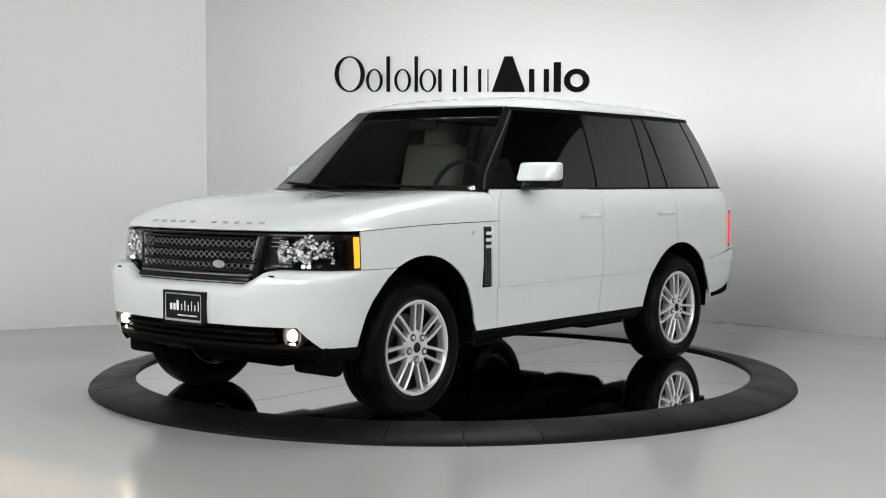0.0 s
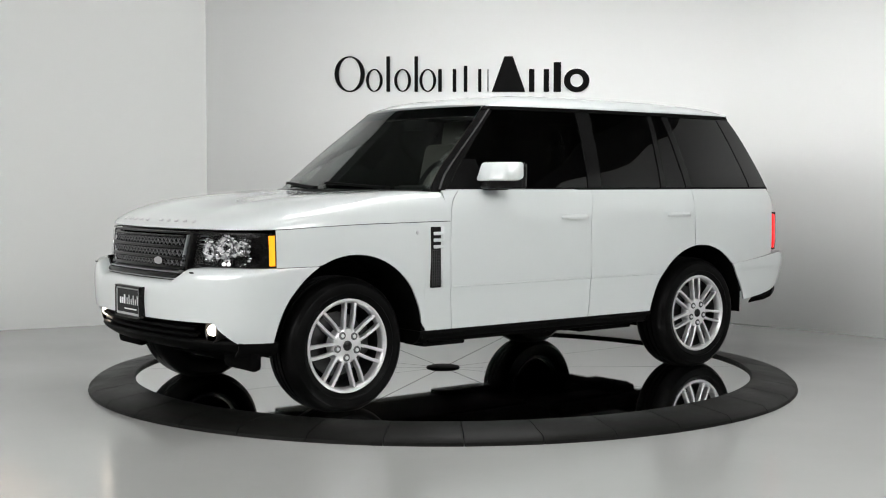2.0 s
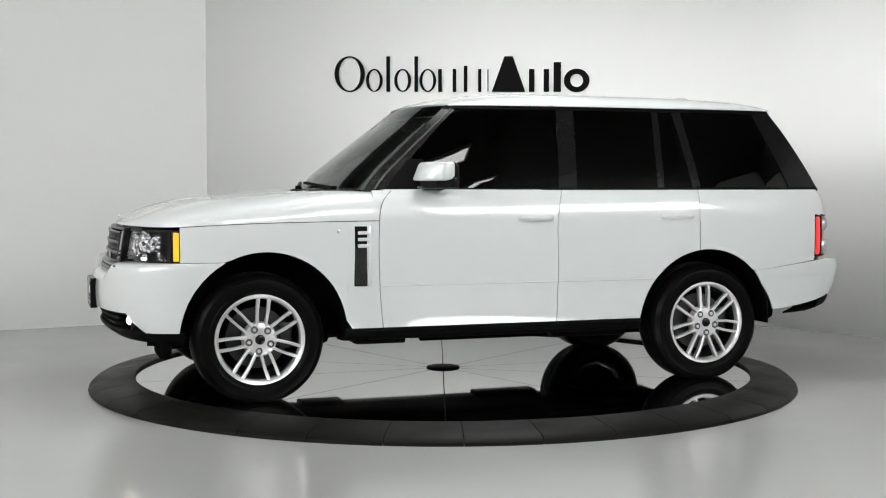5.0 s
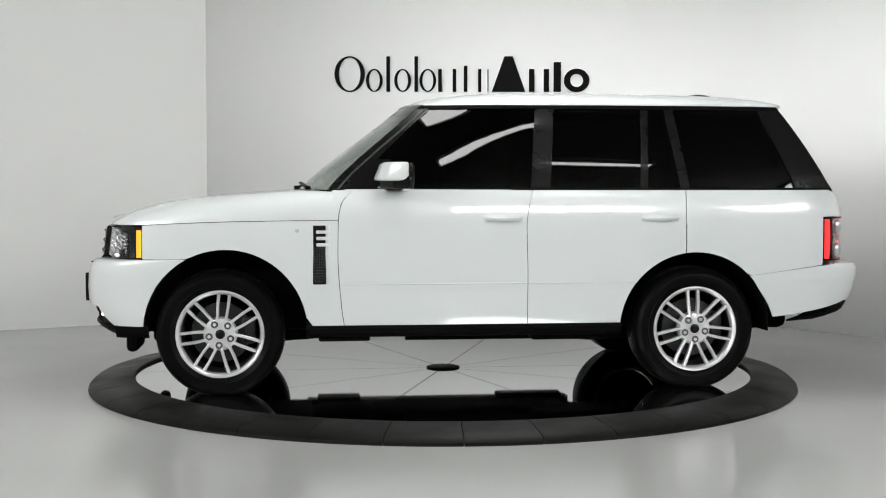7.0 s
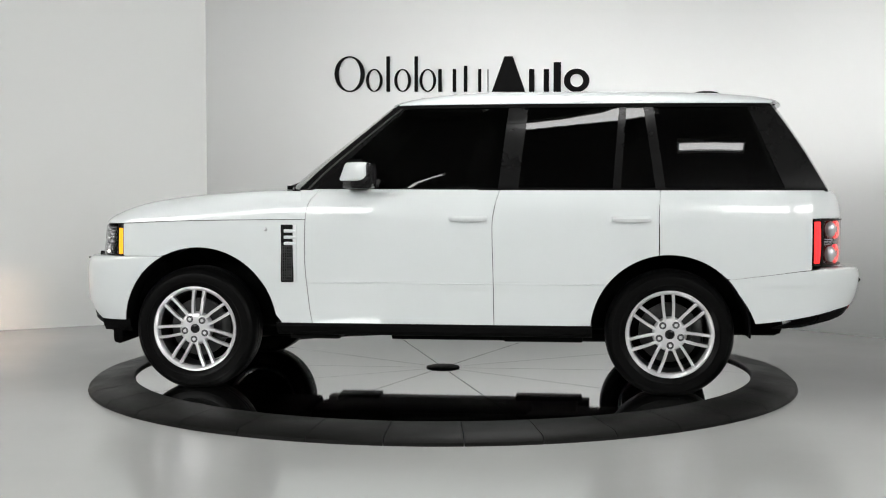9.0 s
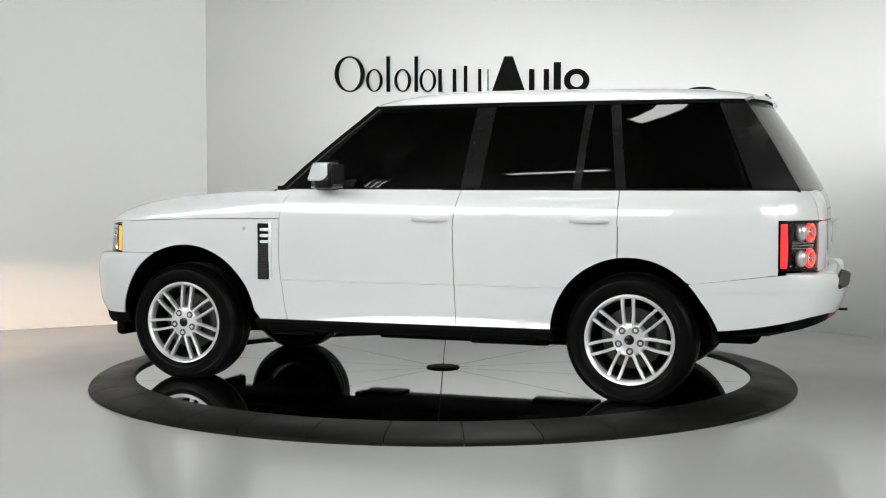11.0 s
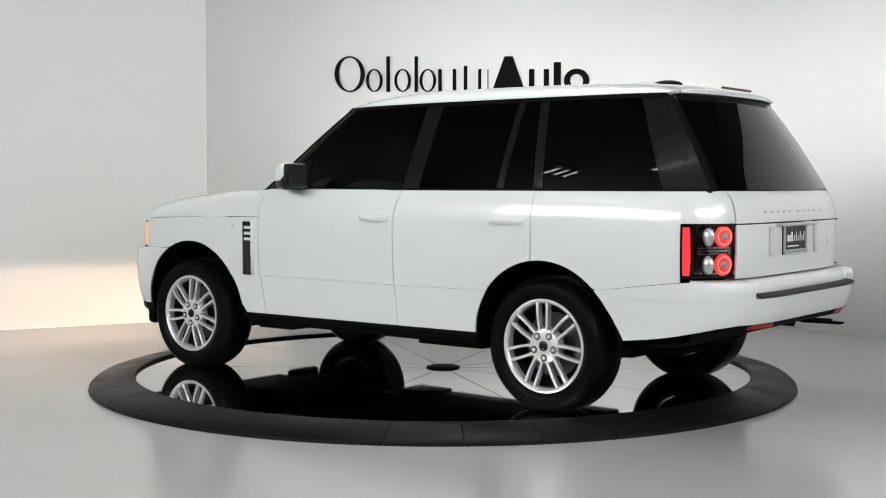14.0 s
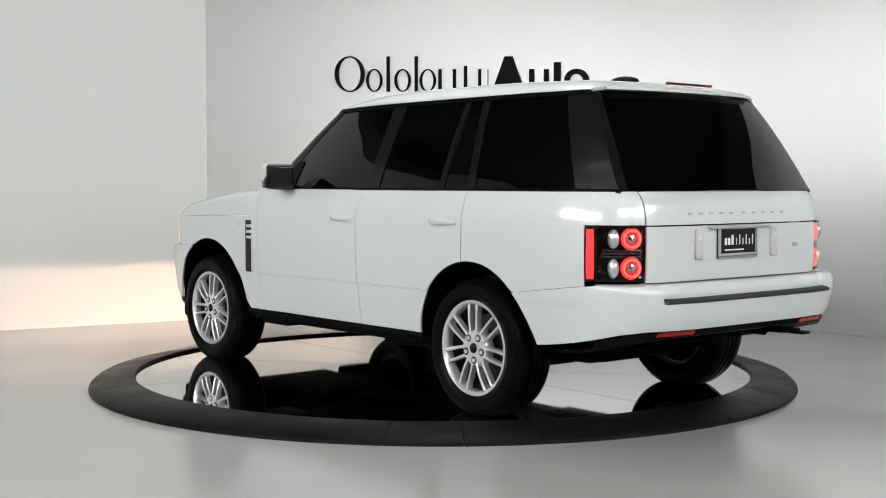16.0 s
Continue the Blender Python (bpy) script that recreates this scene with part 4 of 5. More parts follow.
def headlamp(car, s):
    z0, z1 = 0.806, 0.990

    def sheet(off, ya, xb, n=26, nz=8, z0=z0, z1=z1):
        rows = []
        for z in lin(z0, z1, nz):
            p0, p1 = front_phi_y(ya, z), front_phi_x(xb, z, NOSE_UP)
            row = []
            for u in lin(0, 1, n):
                x, y, _ = front_point(p0 + (p1 - p0) * (1 - (1 - u) ** 1.6), z, NOSE_UP)
                row.append((x - off, s * (y - off * 0.8), z))
            rows.append(row)
        bm = bmesh.new()
        add_grid(bm, rows)
        thicken(bm, 0.004)
        return bm
    lamp = part("headlamp", sheet(0.075, 0.50, 1.886), LAMPHOUSE, car, "clear headlamp with dark surround and amber side marker")
    # rim of the housing
    for a, b in ((z0, z0 + 0.010), (z1 - 0.008, z1)):
        part("headlamp_edge", sheet(0.004, 0.505, 1.888, nz=3, z0=a, z1=b), LAMPHOUSE, lamp)
    # amber marker at the flank
    rows = []
    for z in lin(z0 + 0.012, z1 - 0.012, 6):
        rows.append([(x, s * (at_x(x, z)[1] - 0.001), z) for x in lin(1.892, 1.921, 5)])
    bm = bmesh.new()
    add_grid(bm, rows)
    thicken(bm, 0.006)
    part("side_marker", bm, AMBER, lamp, "glowing amber side marker")
    for xa, xb in ((1.886, 1.891), (1.922, 1.934)):
        bm = bmesh.new()
        add_grid(bm, [[(x, s * (at_x(x, z)[1] - 0.002), z) for x in lin(xa, xb, 4)] for z in lin(z0, z1, 6)])
        thicken(bm, 0.03)
        part("marker_surround", bm, LAMPHOUSE, lamp)

    def bowl(y, z, r, back=0.034, name="reflector"):
        slope = (nose_x(y + 0.02, z, NOSE_UP) - nose_x(y - 0.02, z, NOSE_UP)) / 0.04
        yaw = -math.degrees(math.atan(slope)) * 0.85
        n = Vector((math.cos(radians(yaw)), s * math.sin(radians(yaw)), 0))
        m = Matrix.Translation(Vector((nose_x(y, z, NOSE_UP), s * y, z)) - n * back) @ pose(0, 0, 0, 0, 0, s * yaw)
        bm = bmesh.new()
        add_lathe(bm, [(r, 0.022), (r * 1.06, 0.018), (r * 1.06, 0.0), (r * 0.6, -0.012), (0.0, -0.018), (0.0, -0.012), (r * 0.55, -0.006), (r * 0.88, 0.008)], 32, "x")
        bmesh.ops.transform(bm, matrix=m, verts=bm.verts[:])
        o = part(name, bm, BRIGHT, lamp, "bright metal reflector bowl")
        bm = bmesh.new()
        bmesh.ops.create_uvsphere(bm, u_segments=20, v_segments=12, radius=r * 0.34, matrix=m)
        part("projector", bm, GLOSSBLACK, o, "dark projector lens")
        bm = bmesh.new()
        ring_mesh(bm, (0.006, 0, 0), r * 0.48, r * 0.09)
        bmesh.ops.transform(bm, matrix=m, verts=bm.verts[:])
        part("inner_ring", bm, CHROME, o, "chrome ring")
        # pale bits scattered round the bowl to imitate reflected sparkle
        bm = bmesh.new()
        rnd = random.Random(int(y * 1000))
        for k in range(44):
            a = 2 * math.pi * rnd.random()
            rr = r * (0.04 + 0.16 * rnd.random() ** 2)
            q = r * (0.45 + 0.70 * rnd.random())
            tilt = pose(0, 0, 0, rnd.uniform(0, 180), rnd.uniform(-5, 50), rnd.uniform(-55, 55))
            bmesh.ops.create_cube(bm, size=2 * rr, matrix=m @ Matrix.Translation((0.010, q * math.cos(a), q * math.sin(a))) @ tilt @ Matrix.Diagonal((0.25, 1.1, 0.6, 1)))
        tagged(part("bowl_sparkle", bm, SPARKLE, o, "pale bits standing in for sparkle round the bowl", smooth=False), kind="stuff")
        return o
    bowl(0.610, 0.888, 0.047)
    bowl(0.725, 0.908, 0.060)
    bowl(0.812, 0.905, 0.034)
    # side lamp facets
    bm = bmesh.new()
    for i in range(4):
        for j in range(4):
            y, z = 0.798 + 0.013 * i, 0.870 + 0.026 * j
            bmesh.ops.create_uvsphere(bm, u_segments=8, v_segments=6, radius=0.006, matrix=Matrix.Translation((nose_x(y, z, NOSE_UP) - 0.035, s * y, z)))
    tagged(part("indicator_facet", bm, BRIGHT, lamp, "chrome indicator facets"), kind="stuff")
    for y in (0.705, 0.735):
        bm = bmesh.new()
        bmesh.ops.create_uvsphere(bm, u_segments=14, v_segments=8, radius=0.011, matrix=Matrix.Translation((nose_x(y, 0.824, NOSE_UP) - 0.03, s * y, 0.824)))
        part("running_light", bm, LED, lamp, "small bright lamp")
    # random pale and chrome bits, put in for the lamp's sparkle
    rnd = random.Random(7)
    for name, material, n in (("lamp_sparkle", SPARKLE, 80), ("lamp_glint", CHROME, 40)):
        bm = bmesh.new()
        for k in range(n):
            y, z = 0.575 + 0.285 * rnd.random(), 0.838 + 0.125 * rnd.random()
            r = 0.003 + 0.006 * rnd.random() ** 2
            mm = Matrix.Translation((nose_x(y, z, NOSE_UP) - 0.022, s * (y - 0.01), z)) @ pose(0, 0, 0, 0, 0, 90 * rnd.random()) @ Matrix.Diagonal((0.5, 1.5, 0.7, 1))
            bmesh.ops.create_uvsphere(bm, u_segments=6, v_segments=5, radius=r, matrix=mm)
        tagged(part(name, bm, material, lamp, "bright bits standing in for sparkle in the lamp"), kind="stuff")
    # bright blades beside the grille
    for k in range(3):
        bm = bmesh.new()
        z = 0.925 + 0.022 * k
        add_box(bm, (nose_x(0.54, z, NOSE_UP) - 0.045, s * 0.515, z - 0.002), (nose_x(0.54, z, NOSE_UP) - 0.02, s * 0.565, z + 0.002))
        part("blade", bm, SILVER, lamp)
    lens = part("lens", sheet(0.001, 0.505, 1.924), LENS, lamp, "clear lamp cover")
    lens.visible_shadow = False


def tail_lamp(car, s):
    z0, z1 = 0.772, 1.044

    def sheet(off, xa, yb, n=16, nz=8, z0=z0, z1=z1, d=0.004):
        rows = []
        for z in lin(z0, z1, nz):
            p0, p1 = rear_phi_x(xa, z, TAIL_UP), rear_phi_y(yb, z)
            rows.append([(lambda p: (p[0] + off, s * (p[1] - off), z))(rear_point(a, z, TAIL_UP)) for a in lin(p0, p1, n)])
        bm = bmesh.new()
        add_grid(bm, rows)
        thicken(bm, d)
        return bm
    lamp = part("tail_lamp", sheet(0.03, -2.258, 0.705), LAMPHOUSE, car, "tail lamp with lit red strip and two red rings")
    part("tail_lamp_edge", sheet(-0.006, -2.258, 0.705, nz=3, z0=z1 - 0.010, d=0.014), LAMPHOUSE, lamp)
    part("tail_lamp_edge", sheet(-0.006, -2.258, 0.705, nz=3, z1=z0 + 0.010, d=0.014), LAMPHOUSE, lamp)
    part("tail_lamp_edge", sheet(0.003, -2.258, at_x(-2.267, 0.9)[1], nz=3), LAMPHOUSE, lamp)
    part("red_strip", sheet(-0.006, -2.264, at_x(-2.300, 0.9)[1], z0=z0 + 0.014, z1=z1 - 0.014, d=0.01), RED, lamp, "glowing red light strip")
    part("tail_lamp_edge", sheet(-0.009, -2.301, at_x(-2.316, 0.9)[1], nz=3, d=0.016), LAMPHOUSE, lamp)
    part("strip_core", sheet(-0.0085, -2.273, at_x(-2.293, 0.9)[1], z0=z0 + 0.030, z1=z1 - 0.030, d=0.006), REDDIM, lamp, "dimmer red strip core")
    for z in (0.982, 0.838):
        y = 0.762
        x = rear_point(rear_phi_y(y, z), z, TAIL_UP)[0] + 0.020
        turn = Matrix.Translation((x, s * y, z)) @ pose(0, 0, 0, 0, 0, -s * 24)
        bm = bmesh.new()
        ring_mesh(bm, (0, 0, 0), 0.043, 0.0125)
        bmesh.ops.transform(bm, matrix=turn, verts=bm.verts[:])
        r = part("ring_lamp", bm, RED, lamp, "glowing red ring lamp")
        bm = bmesh.new()
        ring_mesh(bm, (-0.0085, 0, 0), 0.042, 0.0055)
        bmesh.ops.transform(bm, matrix=turn, verts=bm.verts[:])
        part("ring_core", bm, REDHOT, r, "brighter red ring core")
        bm = bmesh.new()
        add_lathe(bm, [(0.0, -0.014), (0.02, -0.010), (0.029, 0.004), (0.0, 0.008)], 24, "x", closed=False)
        bmesh.ops.transform(bm, matrix=turn, verts=bm.verts[:])
        part("ring_centre", bm, BRIGHT, r, "pale clear lamp centre")
        bm = bmesh.new()
        bmesh.ops.create_uvsphere(bm, u_segments=18, v_segments=10, radius=0.042, matrix=Matrix.Translation((x + 0.042, s * (y + 0.082), z)) @ Matrix.Diagonal((0.75, 0.6, 1.15, 1)))
        part("clear_bulb", bm, SILVER, lamp, "clear silver lamp bowl")
    for z in (0.895, 0.910, 0.925):
        bm = bmesh.new()
        rows = [[(lambda p: (p[0] + o, s * (p[1] - o), z + dz))(rear_point(a, z, TAIL_UP)) for o, dz in ((0.012, -0.0025), (0.012, 0.0025))]
                for a in lin(rear_phi_x(-2.335, z, TAIL_UP), rear_phi_y(0.73, z), 14)]
        add_grid(bm, rows)
        thicken(bm, 0.01)
        part("lamp_rib", bm, BRIGHT, lamp)
    lens = part("lens", sheet(0.001, -2.304, 0.705), LENS, lamp, "clear lamp cover")
    lens.visible_shadow = False


def rear_details(rb):
    # black step pad
    bm = bmesh.new()
    rows = []
    for y in lin(-0.672, 0.672, 33):
        x = rear_point(rear_phi_y(abs(y), 0.70), 0.70, TAIL_BUMPER)[0]
        rows.append([(x + 0.052, y, 0.688), (x + 0.040, y, 0.690), (x + 0.002, y, 0.683), (x - 0.006, y, 0.677), (x - 0.006, y, 0.667), (x + 0.008, y, 0.663)])
    add_grid(bm, rows)
    thicken(bm, 0.004, (-2.3, 0, 0.68))
    part("step_pad", bm, PADGREY, rb, "dark grey rubber step pad")
    bm = bmesh.new()
    rows = []
    for y in lin(-0.90, 0.90, 37):
        zc = 0.455 + 0.075 * max(0.0, 1 - (abs(y) / 0.92) ** 6)
        x = rear_point(rear_phi_y(min(abs(y), 0.925), 0.52), 0.52, TAIL_BUMPER)[0]
        rows.append([(x + 0.012, y, zc + 0.012), (x + 0.012, y, zc - 0.005), (x + 0.03, y, zc - 0.035), (x + 0.11, y, zc - 0.055), (x + 0.28, y, zc - 0.068)])
    add_grid(bm, rows)
    thicken(bm, 0.012, (-2.2, 0, 0.7))
    part("rear_valance", bm, TRIM, rb, "black plastic rear valance")
    for s in (-1, 1):
        bm = bmesh.new()
        rows = []
        for y in lin(0.44, 0.68, 9):
            x = rear_point(rear_phi_y(y, 0.52), 0.52, TAIL_BUMPER)[0]
            rows.append([(x + 0.004, s * y, 0.520), (x + 0.016, s * y, 0.500)])
        add_grid(bm, rows)
        thicken(bm, 0.02, (-2.2, 0, 0.6))
        part("reflector", bm, REDDARK, rb, "red bumper reflector")
        bm = bmesh.new()
        add_lathe(bm, [(0.035, -0.12), (0.040, -0.12), (0.040, 0.12), (0.035, 0.12)], 20, "x", (-2.16, s * 0.50, 0.44))
        part("exhaust_tip", bm, TRIM, rb, "dark exhaust tip")
    bm = bmesh.new()
    add_box(bm, (-2.52, -0.50, 0.445), (-2.38, -0.34, 0.462), 0.006)
    add_box(bm, (-2.60, -0.47, 0.440), (-2.50, -0.40, 0.452), 0.004)
    part("tow_bracket", bm, UNDER, rb, "black tow bracket")


def tailgate_details(tg, name):
    if name == "lower_tailgate":
        plate_bars(tg, -2.50, -1, 0.042, 0.952, 0.325, 0.172, SILVER, "satin silver plate frame")
        bm = bmesh.new()
        add_box(bm, (-2.53, -0.20, 1.022), (-2.49, 0.28, 1.038), 0.006)
        part("plate_light_rail", bm, SILVER, tg, "grey plate light rail")
        for y in (0.352, -0.268):
            bm = bmesh.new()
            add_box(bm, (-2.512, y - 0.028, 0.866), (-2.49, y + 0.028, 1.026), 0.02, 3)
            h = part("reversing_lamp", bm, HOUSING, tg, "pale ribbed reversing lamp")
            # pale block drawn as the bright reflection on the lamp
            bm = bmesh.new()
            add_box(bm, (-2.516, y - 0.012, 0.965), (-2.508, y + 0.012, 0.995), 0.004, 1)
            part("lamp_glint", bm, SPARKLE, h)
        bm = bmesh.new()
        add_box(bm, (-2.496, -0.50, 0.912), (-2.484, -0.45, 0.932), 0.008)
        part("badge", bm, SILVER, tg, "small oval badge")
    else:
        for i in range(10):
            y = 0.395 - 0.082 * i + (-0.012 if i > 4 else 0.012) - 0.0
            bm = bmesh.new()
            x = rear_point(rear_phi_y(abs(y), 1.10), 1.10, TAIL_UP)[0]
            add_box(bm, (x - 0.003, y - 0.015, 1.096), (x + 0.003, y + 0.015, 1.107), 0.002, 1)
            part("badge_bar", bm, LETTER, tg, "satin silver badge bar", smooth=False)


def wedge(plan, s, z0, z1, bevel, top=1.0):
    bm = bmesh.new()
    x0 = plan[0][0]
    lo = [bm.verts.new((x, s * y, z0)) for x, y in plan]
    hi = [bm.verts.new((x0 + (x - x0) * top, s * y, z1)) for x, y in plan]
    bm.faces.new(lo[::-1]), bm.faces.new(hi)
    for i in range(len(plan)):
        k = (i + 1) % len(plan)
        bm.faces.new((lo[i], lo[k], hi[k], hi[i]))
    bmesh.ops.recalc_face_normals(bm, faces=bm.faces[:])
    bmesh.ops.bevel(bm, geom=bm.edges[:], offset=bevel, segments=4, profile=0.5, affect="EDGES", clamp_overlap=True)
    return bm


def door_mirror(car, s):
    plan = [(0.334, 0.935), (0.334, 1.150), (0.40, 1.146), (0.465, 1.115), (0.520, 1.045), (0.538, 0.935)]
    frame_plan = [(0.312, 0.945), (0.312, 1.148), (0.345, 1.152), (0.43, 1.120), (0.50, 1.03), (0.515, 0.945)]
    h = part("door_mirror", wedge(frame_plan, s, 1.222, 1.300, 0.02), GLOSSBLACK, car, "black door mirror with white cap")
    part("mirror_cap", wedge(plan, s, 1.268, 1.378, 0.018, 0.78), PAINT, h, "white painted mirror cap")
    bm = bmesh.new()
    add_box(bm, (0.306, s * 0.953, 1.226), (0.342, s * 1.148, 1.374), 0.0175, 5)
    part("mirror_frame", bm, GLOSSBLACK, h, "black mirror frame")
    bm = bmesh.new()
    add_box(bm, (0.303, s * 0.972, 1.246), (0.309, s * 1.130, 1.356), 0.002, 1)
    part("mirror_glass", bm, PRIVACY_MIRROR, h, "dark mirror glass")
    bm = bmesh.new()
    add_box(bm, (0.36, s * 0.88, 1.214), (0.46, s * 1.05, 1.245), 0.012)
    part("mirror_arm", bm, TRIM, h, "black mirror arm")
    bm = bmesh.new()
    rows = [[(x, s * (glass_y(x, z) + 0.006), z) for x in lin(sm(z, A_TRAIL) + 0.01, 0.42, 5)] for z in lin(1.22, 1.40, 6)]
    add_grid(bm, rows)
    thicken(bm, 0.015, (0, 0, 1.3))
    part("mirror_sail", bm, TRIM, h, "black corner panel")


def interior(car):
    for y in (0.38, -0.38):
        for x, nm in ((0.02, "front_seat"), (-0.95, "rear_seat")):
            bm = bmesh.new()
            add_box(bm, (x - 0.25, y - 0.25, 1.00), (x + 0.28, y + 0.25, 1.12), 0.05, 3)
            add_box(bm, (-0.07, -0.25, 0.0), (0.07, 0.25, 0.46), 0.05, 3, pose(x - 0.24, y, 1.08, 0, -14, 0))
            add_box(bm, (-0.045, -0.13, 0.0), (0.045, 0.13, 0.19), 0.04, 3, pose(x - 0.37, y, 1.51, 0, -10, 0))
            part(nm, bm, LEATHER, car, "pale leather seat")
    bm = bmesh.new()
    add_box(bm, (0.50, -0.80, 1.05), (0.86, 0.80, 1.20), 0.05, 3)
    add_box(bm, (0.42, 0.20, 1.12), (0.62, 0.58, 1.24), 0.04, 3)
    part("dashboard", bm, DASH, car, "dark dashboard")
    bm = bmesh.new()
    ring_mesh(bm, (0, 0, 0), 0.185, 0.016, seg=30)
    add_box(bm, (-0.012, -0.18, -0.02), (0.012, 0.18, 0.02))
    bmesh.ops.transform(bm, matrix=pose(0.40, 0.38, 1.22, 0, -22, 0), verts=bm.verts[:])
    part("steering_wheel", bm, DASH, car, "dark steering wheel")
    bm = bmesh.new()
    rows = []
    for x in lin(0.18, -2.0, 14):
        hw = glass_y(x, 1.70) - 0.03
        rows.append([(x, t * hw, 1.735 + 0.05 * (1 - t * t)) for t in lin(-1, 1, 9)])
    add_grid(bm, rows)
    thicken(bm, 0.01, (0, 0, 1.0))
    part("headliner", bm, LEATHER, car, "pale headliner")
    bm = bmesh.new()
    add_box(bm, (0.26, -0.12, 1.60), (0.29, 0.12, 1.67), 0.012)
    part("rear_view_mirror", bm, DASH, car, "dark rear-view mirror")


def wipers(car):
    bm = bmesh.new()
    rows = []
    for t in lin(-0.97, 0.97, 27):
        p = screen_point(t, 1.203, A_EDGE, 0.185, 0.105, 1)
        rows.append([(p[0] - 0.03, p[1], 1.214), (p[0] + 0.015, p[1], 1.216), (p[0] + 0.05, p[1] * 0.99, 1.204)])
    add_grid(bm, rows)
    thicken(bm, 0.012, (0.7, 0, 1.0))
    part("cowl", bm, TRIM, car, "black plastic cowl")
    for y0, y1 in ((0.62, -0.02), (-0.10, -0.72)):
        a = Vector(screen_point(y0 / 0.9, 1.225, A_EDGE, 0.185, 0.105, 1)) + Vector((0.03, 0, 0.002))
        b = Vector(screen_point(y1 / 0.9, 1.245, A_EDGE, 0.185, 0.105, 1)) + Vector((0.02, 0, 0.012))
        bm = bmesh.new()
        d = b - a
        m = Matrix.Translation((a + b) / 2) @ d.to_track_quat("X", "Z").to_matrix().to_4x4()
        add_box(bm, (-d.length / 2, -0.010, -0.008), (d.length / 2, 0.010, 0.008), 0.003, 1, m)
        add_cyl(bm, tuple(a), 0.018, 0.022, "z", 14)
        part("wiper", bm, TRIM, car, "black wiper arm")


# ---- wheels ----
WHEEL_MESH = {}


def shared(name, build, material, parent, label=""):
    """One mesh for all repeats of a part."""
    if name not in WHEEL_MESH:
        ob = part(name, build(), material, parent, label)
        WHEEL_MESH[name] = ob.data
        return ob
    ob = new(name, WHEEL_MESH[name])
    ob.parent = parent
    if label:
        ob["label"] = label
    return ob


def tyre_mesh():
    bm = bmesh.new()
    tread = [(0.372, 0.095), (0.3785, 0.072), (0.380, 0.045), (0.371, 0.043), (0.371, 0.036), (0.381, 0.034), (0.381, 0.006), (0.372, 0.004), (0.372, -0.004), (0.381, -0.006),
             (0.381, -0.034), (0.371, -0.036), (0.371, -0.043), (0.380, -0.045), (0.3785, -0.072), (0.372, -0.095)]
    side = [(0.250, 0.112), (0.262, 0.124), (0.270, 0.127), (0.274, 0.131), (0.292, 0.137), (0.296, 0.134), (0.318, 0.137), (0.340, 0.133), (0.343, 0.129), (0.357, 0.121), (0.364, 0.110)]
    back = [(0.364, -0.110), (0.340, -0.133), (0.300, -0.136), (0.265, -0.126), (0.250, -0.112)]
    add_lathe(bm, side + tread + back, 120)
    # the tread lies flat on the ground under the load, the wall bulges over it
    for v in bm.verts:
        if v.co.z < -0.300:
            v.co.y *= 1 + 0.05 * min(1.0, (-0.300 - v.co.z) / 0.05)
        v.co.z = max(v.co.z, -0.3618)
    return bm


def rim_mesh():
    bm = bmesh.new()
    add_lathe(bm, [(0.259, 0.126), (0.262, 0.120), (0.252, 0.104), (0.244, 0.09), (0.240, 0.07), (0.234, 0.07), (0.234, 0.092),
                   (0.236, 0.112), (0.241, 0.121), (0.250, 0.127)], 96)
    return bm


def spoke_mesh():
    """One limb of a twin spoke, running up from the hub; it stands off the spoke's middle line."""
    bm = bmesh.new()
    rows = []
    for t in lin(0, 1, 9):
        r = 0.060 + 0.178 * t
        cx = 0.020 + 0.011 * t + 0.004 * math.sin(math.pi * t)
        w = 0.0095 - 0.0015 * math.sin(math.pi * t)
        y = 0.108 + 0.012 * math.sin(math.pi * (0.25 + 0.6 * t)) + 0.004 * t
        rows.append([(cx - w, y - 0.035, r), (cx - w, y - 0.003, r), (cx - w * .6, y, r), (cx + w * .6, y, r), (cx + w, y - 0.003, r), (cx + w, y - 0.035, r)])
    vs = [[bm.verts.new(p) for p in row] for row in rows]
    n = 6
    for i in range(len(vs) - 1):
        for j in range(n):
            k = (j + 1) % n
            bm.faces.new((vs[i][j], vs[i][k], vs[i + 1][k], vs[i + 1][j]))
    bm.faces.new(vs[0]), bm.faces.new(vs[-1][::-1])
    bmesh.ops.recalc_face_normals(bm, faces=bm.faces[:])
    return bm


def lathe_of(prof, seg):
    def build():
        bm = bmesh.new()
        add_lathe(bm, prof, seg, closed=False)
        return bm
    return build


def nut_mesh():
    bm = bmesh.new()
    add_cyl(bm, (0, 0, 0), 0.0105, 0.014, "y", 6)
    return bm


def caliper_mesh():
    bm = bmesh.new()
    add_box(bm, (-0.205, 0.0, -0.07), (-0.125, 0.07, 0.09), 0.02, 2)
    return bm


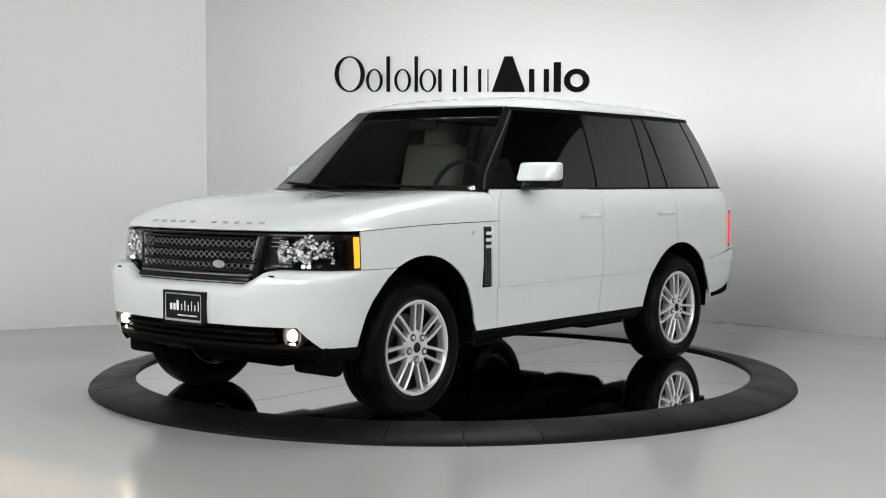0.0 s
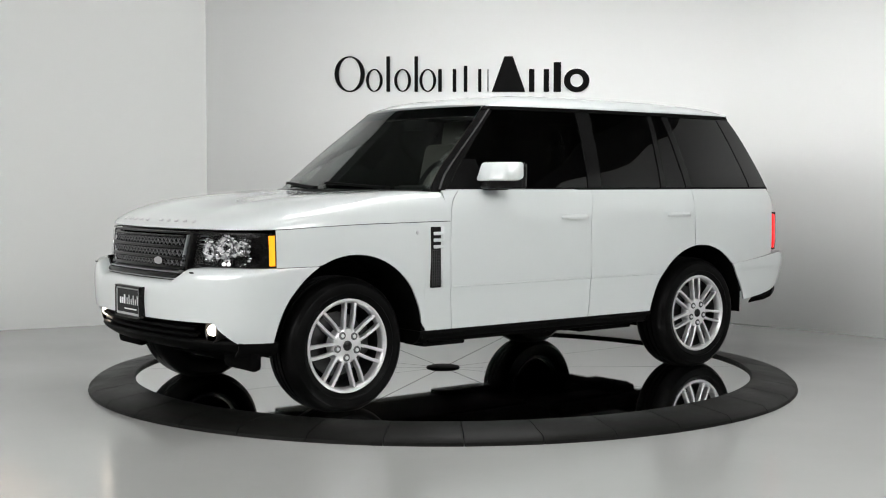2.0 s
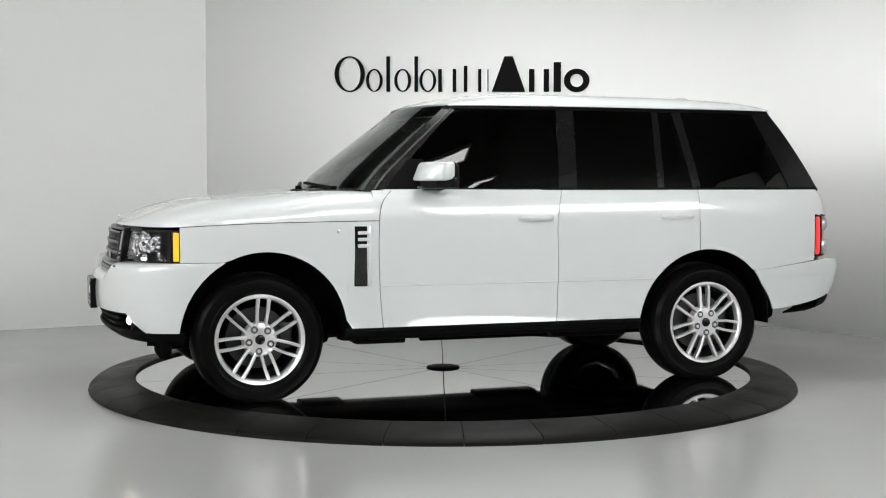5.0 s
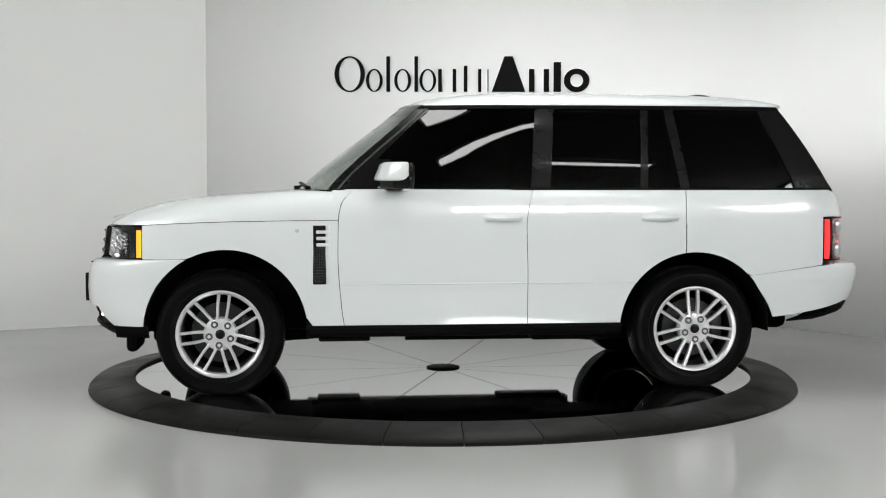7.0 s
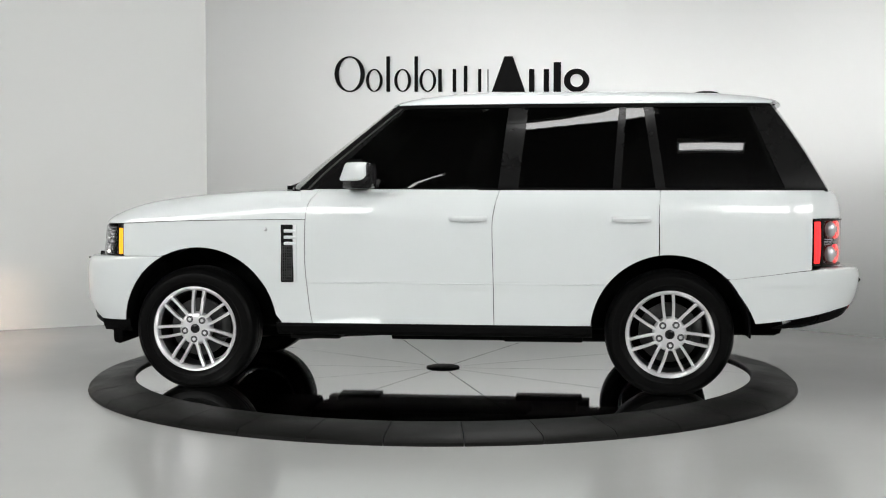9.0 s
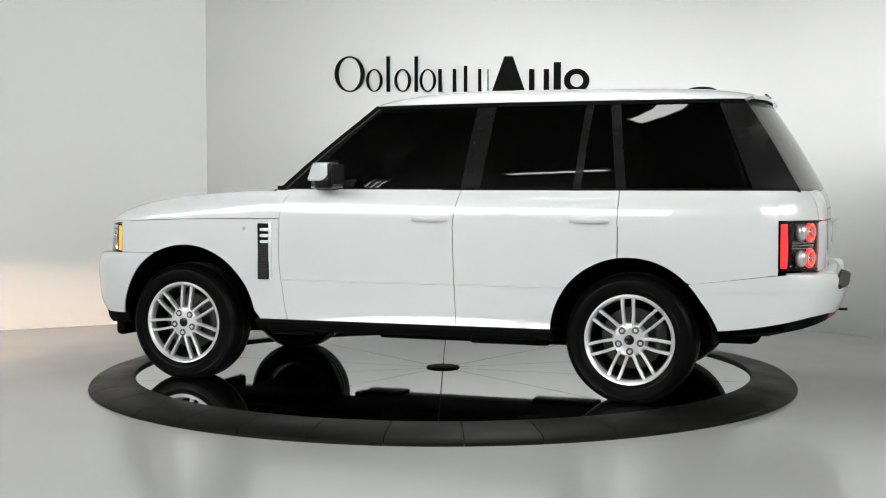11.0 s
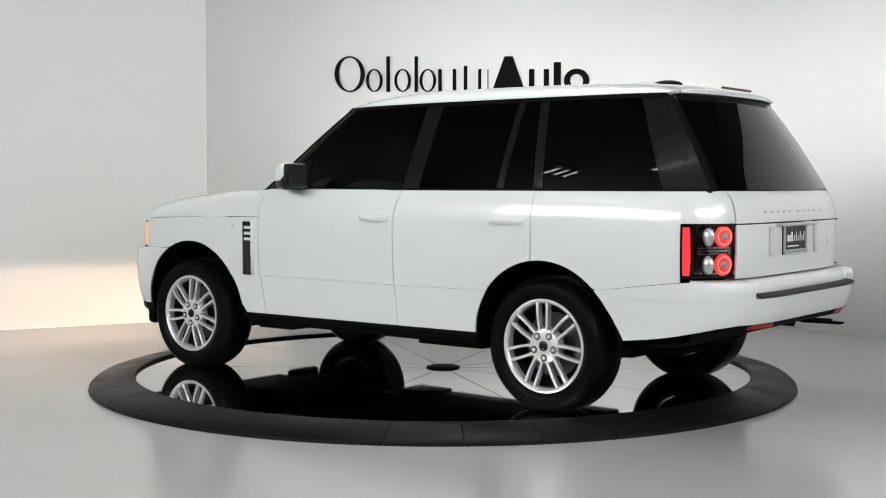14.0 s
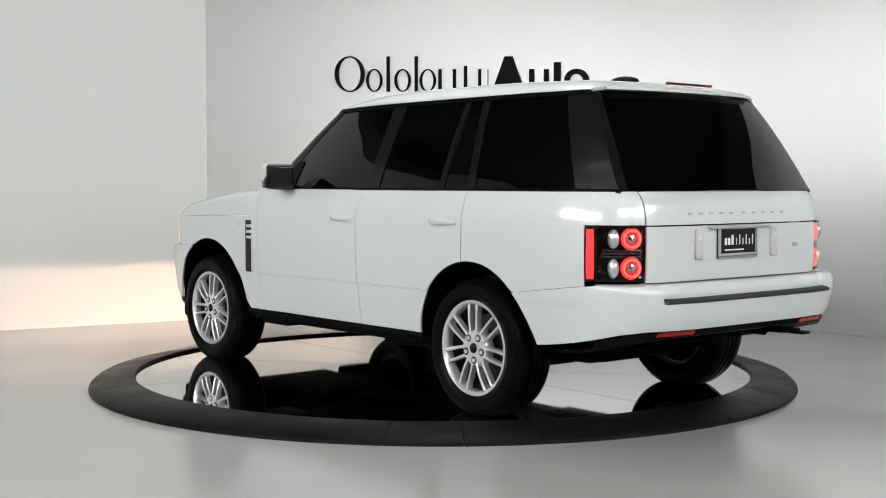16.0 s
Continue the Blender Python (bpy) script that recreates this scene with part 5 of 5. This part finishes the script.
def wheel(car, x, side, phase):
    w = shared("wheel", rim_mesh, ALLOY, car, "silver alloy wheel with seven twin spokes and black tyre")
    w.matrix_basis = pose(x, side * 0.818, 0.362, 0, 0, 0 if side > 0 else 180)
    shared("rim_barrel", lathe_of([(0.240, 0.075), (0.232, 0.07), (0.226, 0.0), (0.226, -0.11), (0.236, -0.11), (0.240, 0.0)], 72), STEEL, w, "dark inner rim barrel")
    shared("tyre", tyre_mesh, RUBBER, w, "black road tyre")
    for k in range(7):
        for m in (1, -1):
            s = shared("spoke", spoke_mesh, ALLOY, w)
            turn = Matrix.Rotation(radians(90 - phase - 360 / 7 * k), 4, "Y")
            s.matrix_basis = turn if m > 0 else turn @ Matrix.Rotation(math.pi, 4, "Y") @ Matrix.Diagonal((1, 1, -1, 1))
    shared("hub", lathe_of([(0.0, 0.116), (0.03, 0.119), (0.046, 0.119), (0.078, 0.118), (0.092, 0.114), (0.101, 0.100), (0.101, 0.06), (0.0, 0.06)], 56), ALLOY, w)
    shared("centre_cap", lathe_of([(0.0, 0.127), (0.020, 0.126), (0.027, 0.123), (0.030, 0.116), (0.0, 0.110)], 28), LAMPHOUSE, w, "dark round centre cap")
    for k in range(5):
        a = radians(phase + 36 + 72 * k)
        place = pose(0.066 * math.cos(a), 0.1185, 0.066 * math.sin(a))
        shared("nut_recess", lathe_of([(0.0, 0.0015), (0.0175, 0.0015), (0.0195, 0.0035), (0.0215, 0.0015), (0.0215, -0.008), (0.0, -0.008)], 24), MESHGREY, w, "dull grey nut recess").matrix_basis = place
        shared("wheel_nut", nut_mesh, ALLOY, w).matrix_basis = place
    shared("brake_disc", lathe_of([(0.0, 0.03), (0.09, 0.03), (0.095, 0.012), (0.178, 0.012), (0.178, -0.016), (0.0, -0.016)], 48), STEEL, w, "steel brake disc")
    c = shared("brake_caliper", caliper_mesh, STEEL, w)
    c.matrix_basis = pose(0, -0.04, 0)
    shared("wheel_back", lathe_of([(0.0, -0.05), (0.222, -0.05), (0.222, -0.06), (0.0, -0.06)], 40), UNDER, w)


def car_thing():
    car = empty("car", "white five-door luxury off-road car with dark tinted windows, parked on turntable", "car")
    body(car)
    grille(car)
    for side in (1, -1):
        headlamp(car, side)
        tail_lamp(car, side)
        door_mirror(car, side)
        wheel(car, 1.44, side, 96)
        wheel(car, -1.44, side, 87)
    return car


HEADING = [(0.0, 230.73), (1.0, 224.30), (2.0, 217.78), (3.0, 211.25), (4.0, 204.80), (6.5, 189.0), (8.0, 179.93), (9.0, 173.83),
           (12.0, 154.95), (13.0, 148.65), (14.5, 139.22), (16.0, 129.52)]
OX, OY = 0.0132, -0.0472


def motions():
    rows_car, rows_disc = [], []
    for t, a in HEADING:
        c, s = math.cos(radians(a)), math.sin(radians(a))
        rows_car.append((t, pose(-OX * c + OY * s, -OX * s - OY * c, DISC_Z, 0, 0, a)))
        rows_disc.append((t, pose(0, 0, DISC_Z, 0, 0, a)))
    walk(CAR, rows_car)
    walk(DISC, rows_disc)


studio()
lights()
wall_sign()
DISC = turntable()
CAR = car_thing()
motions()
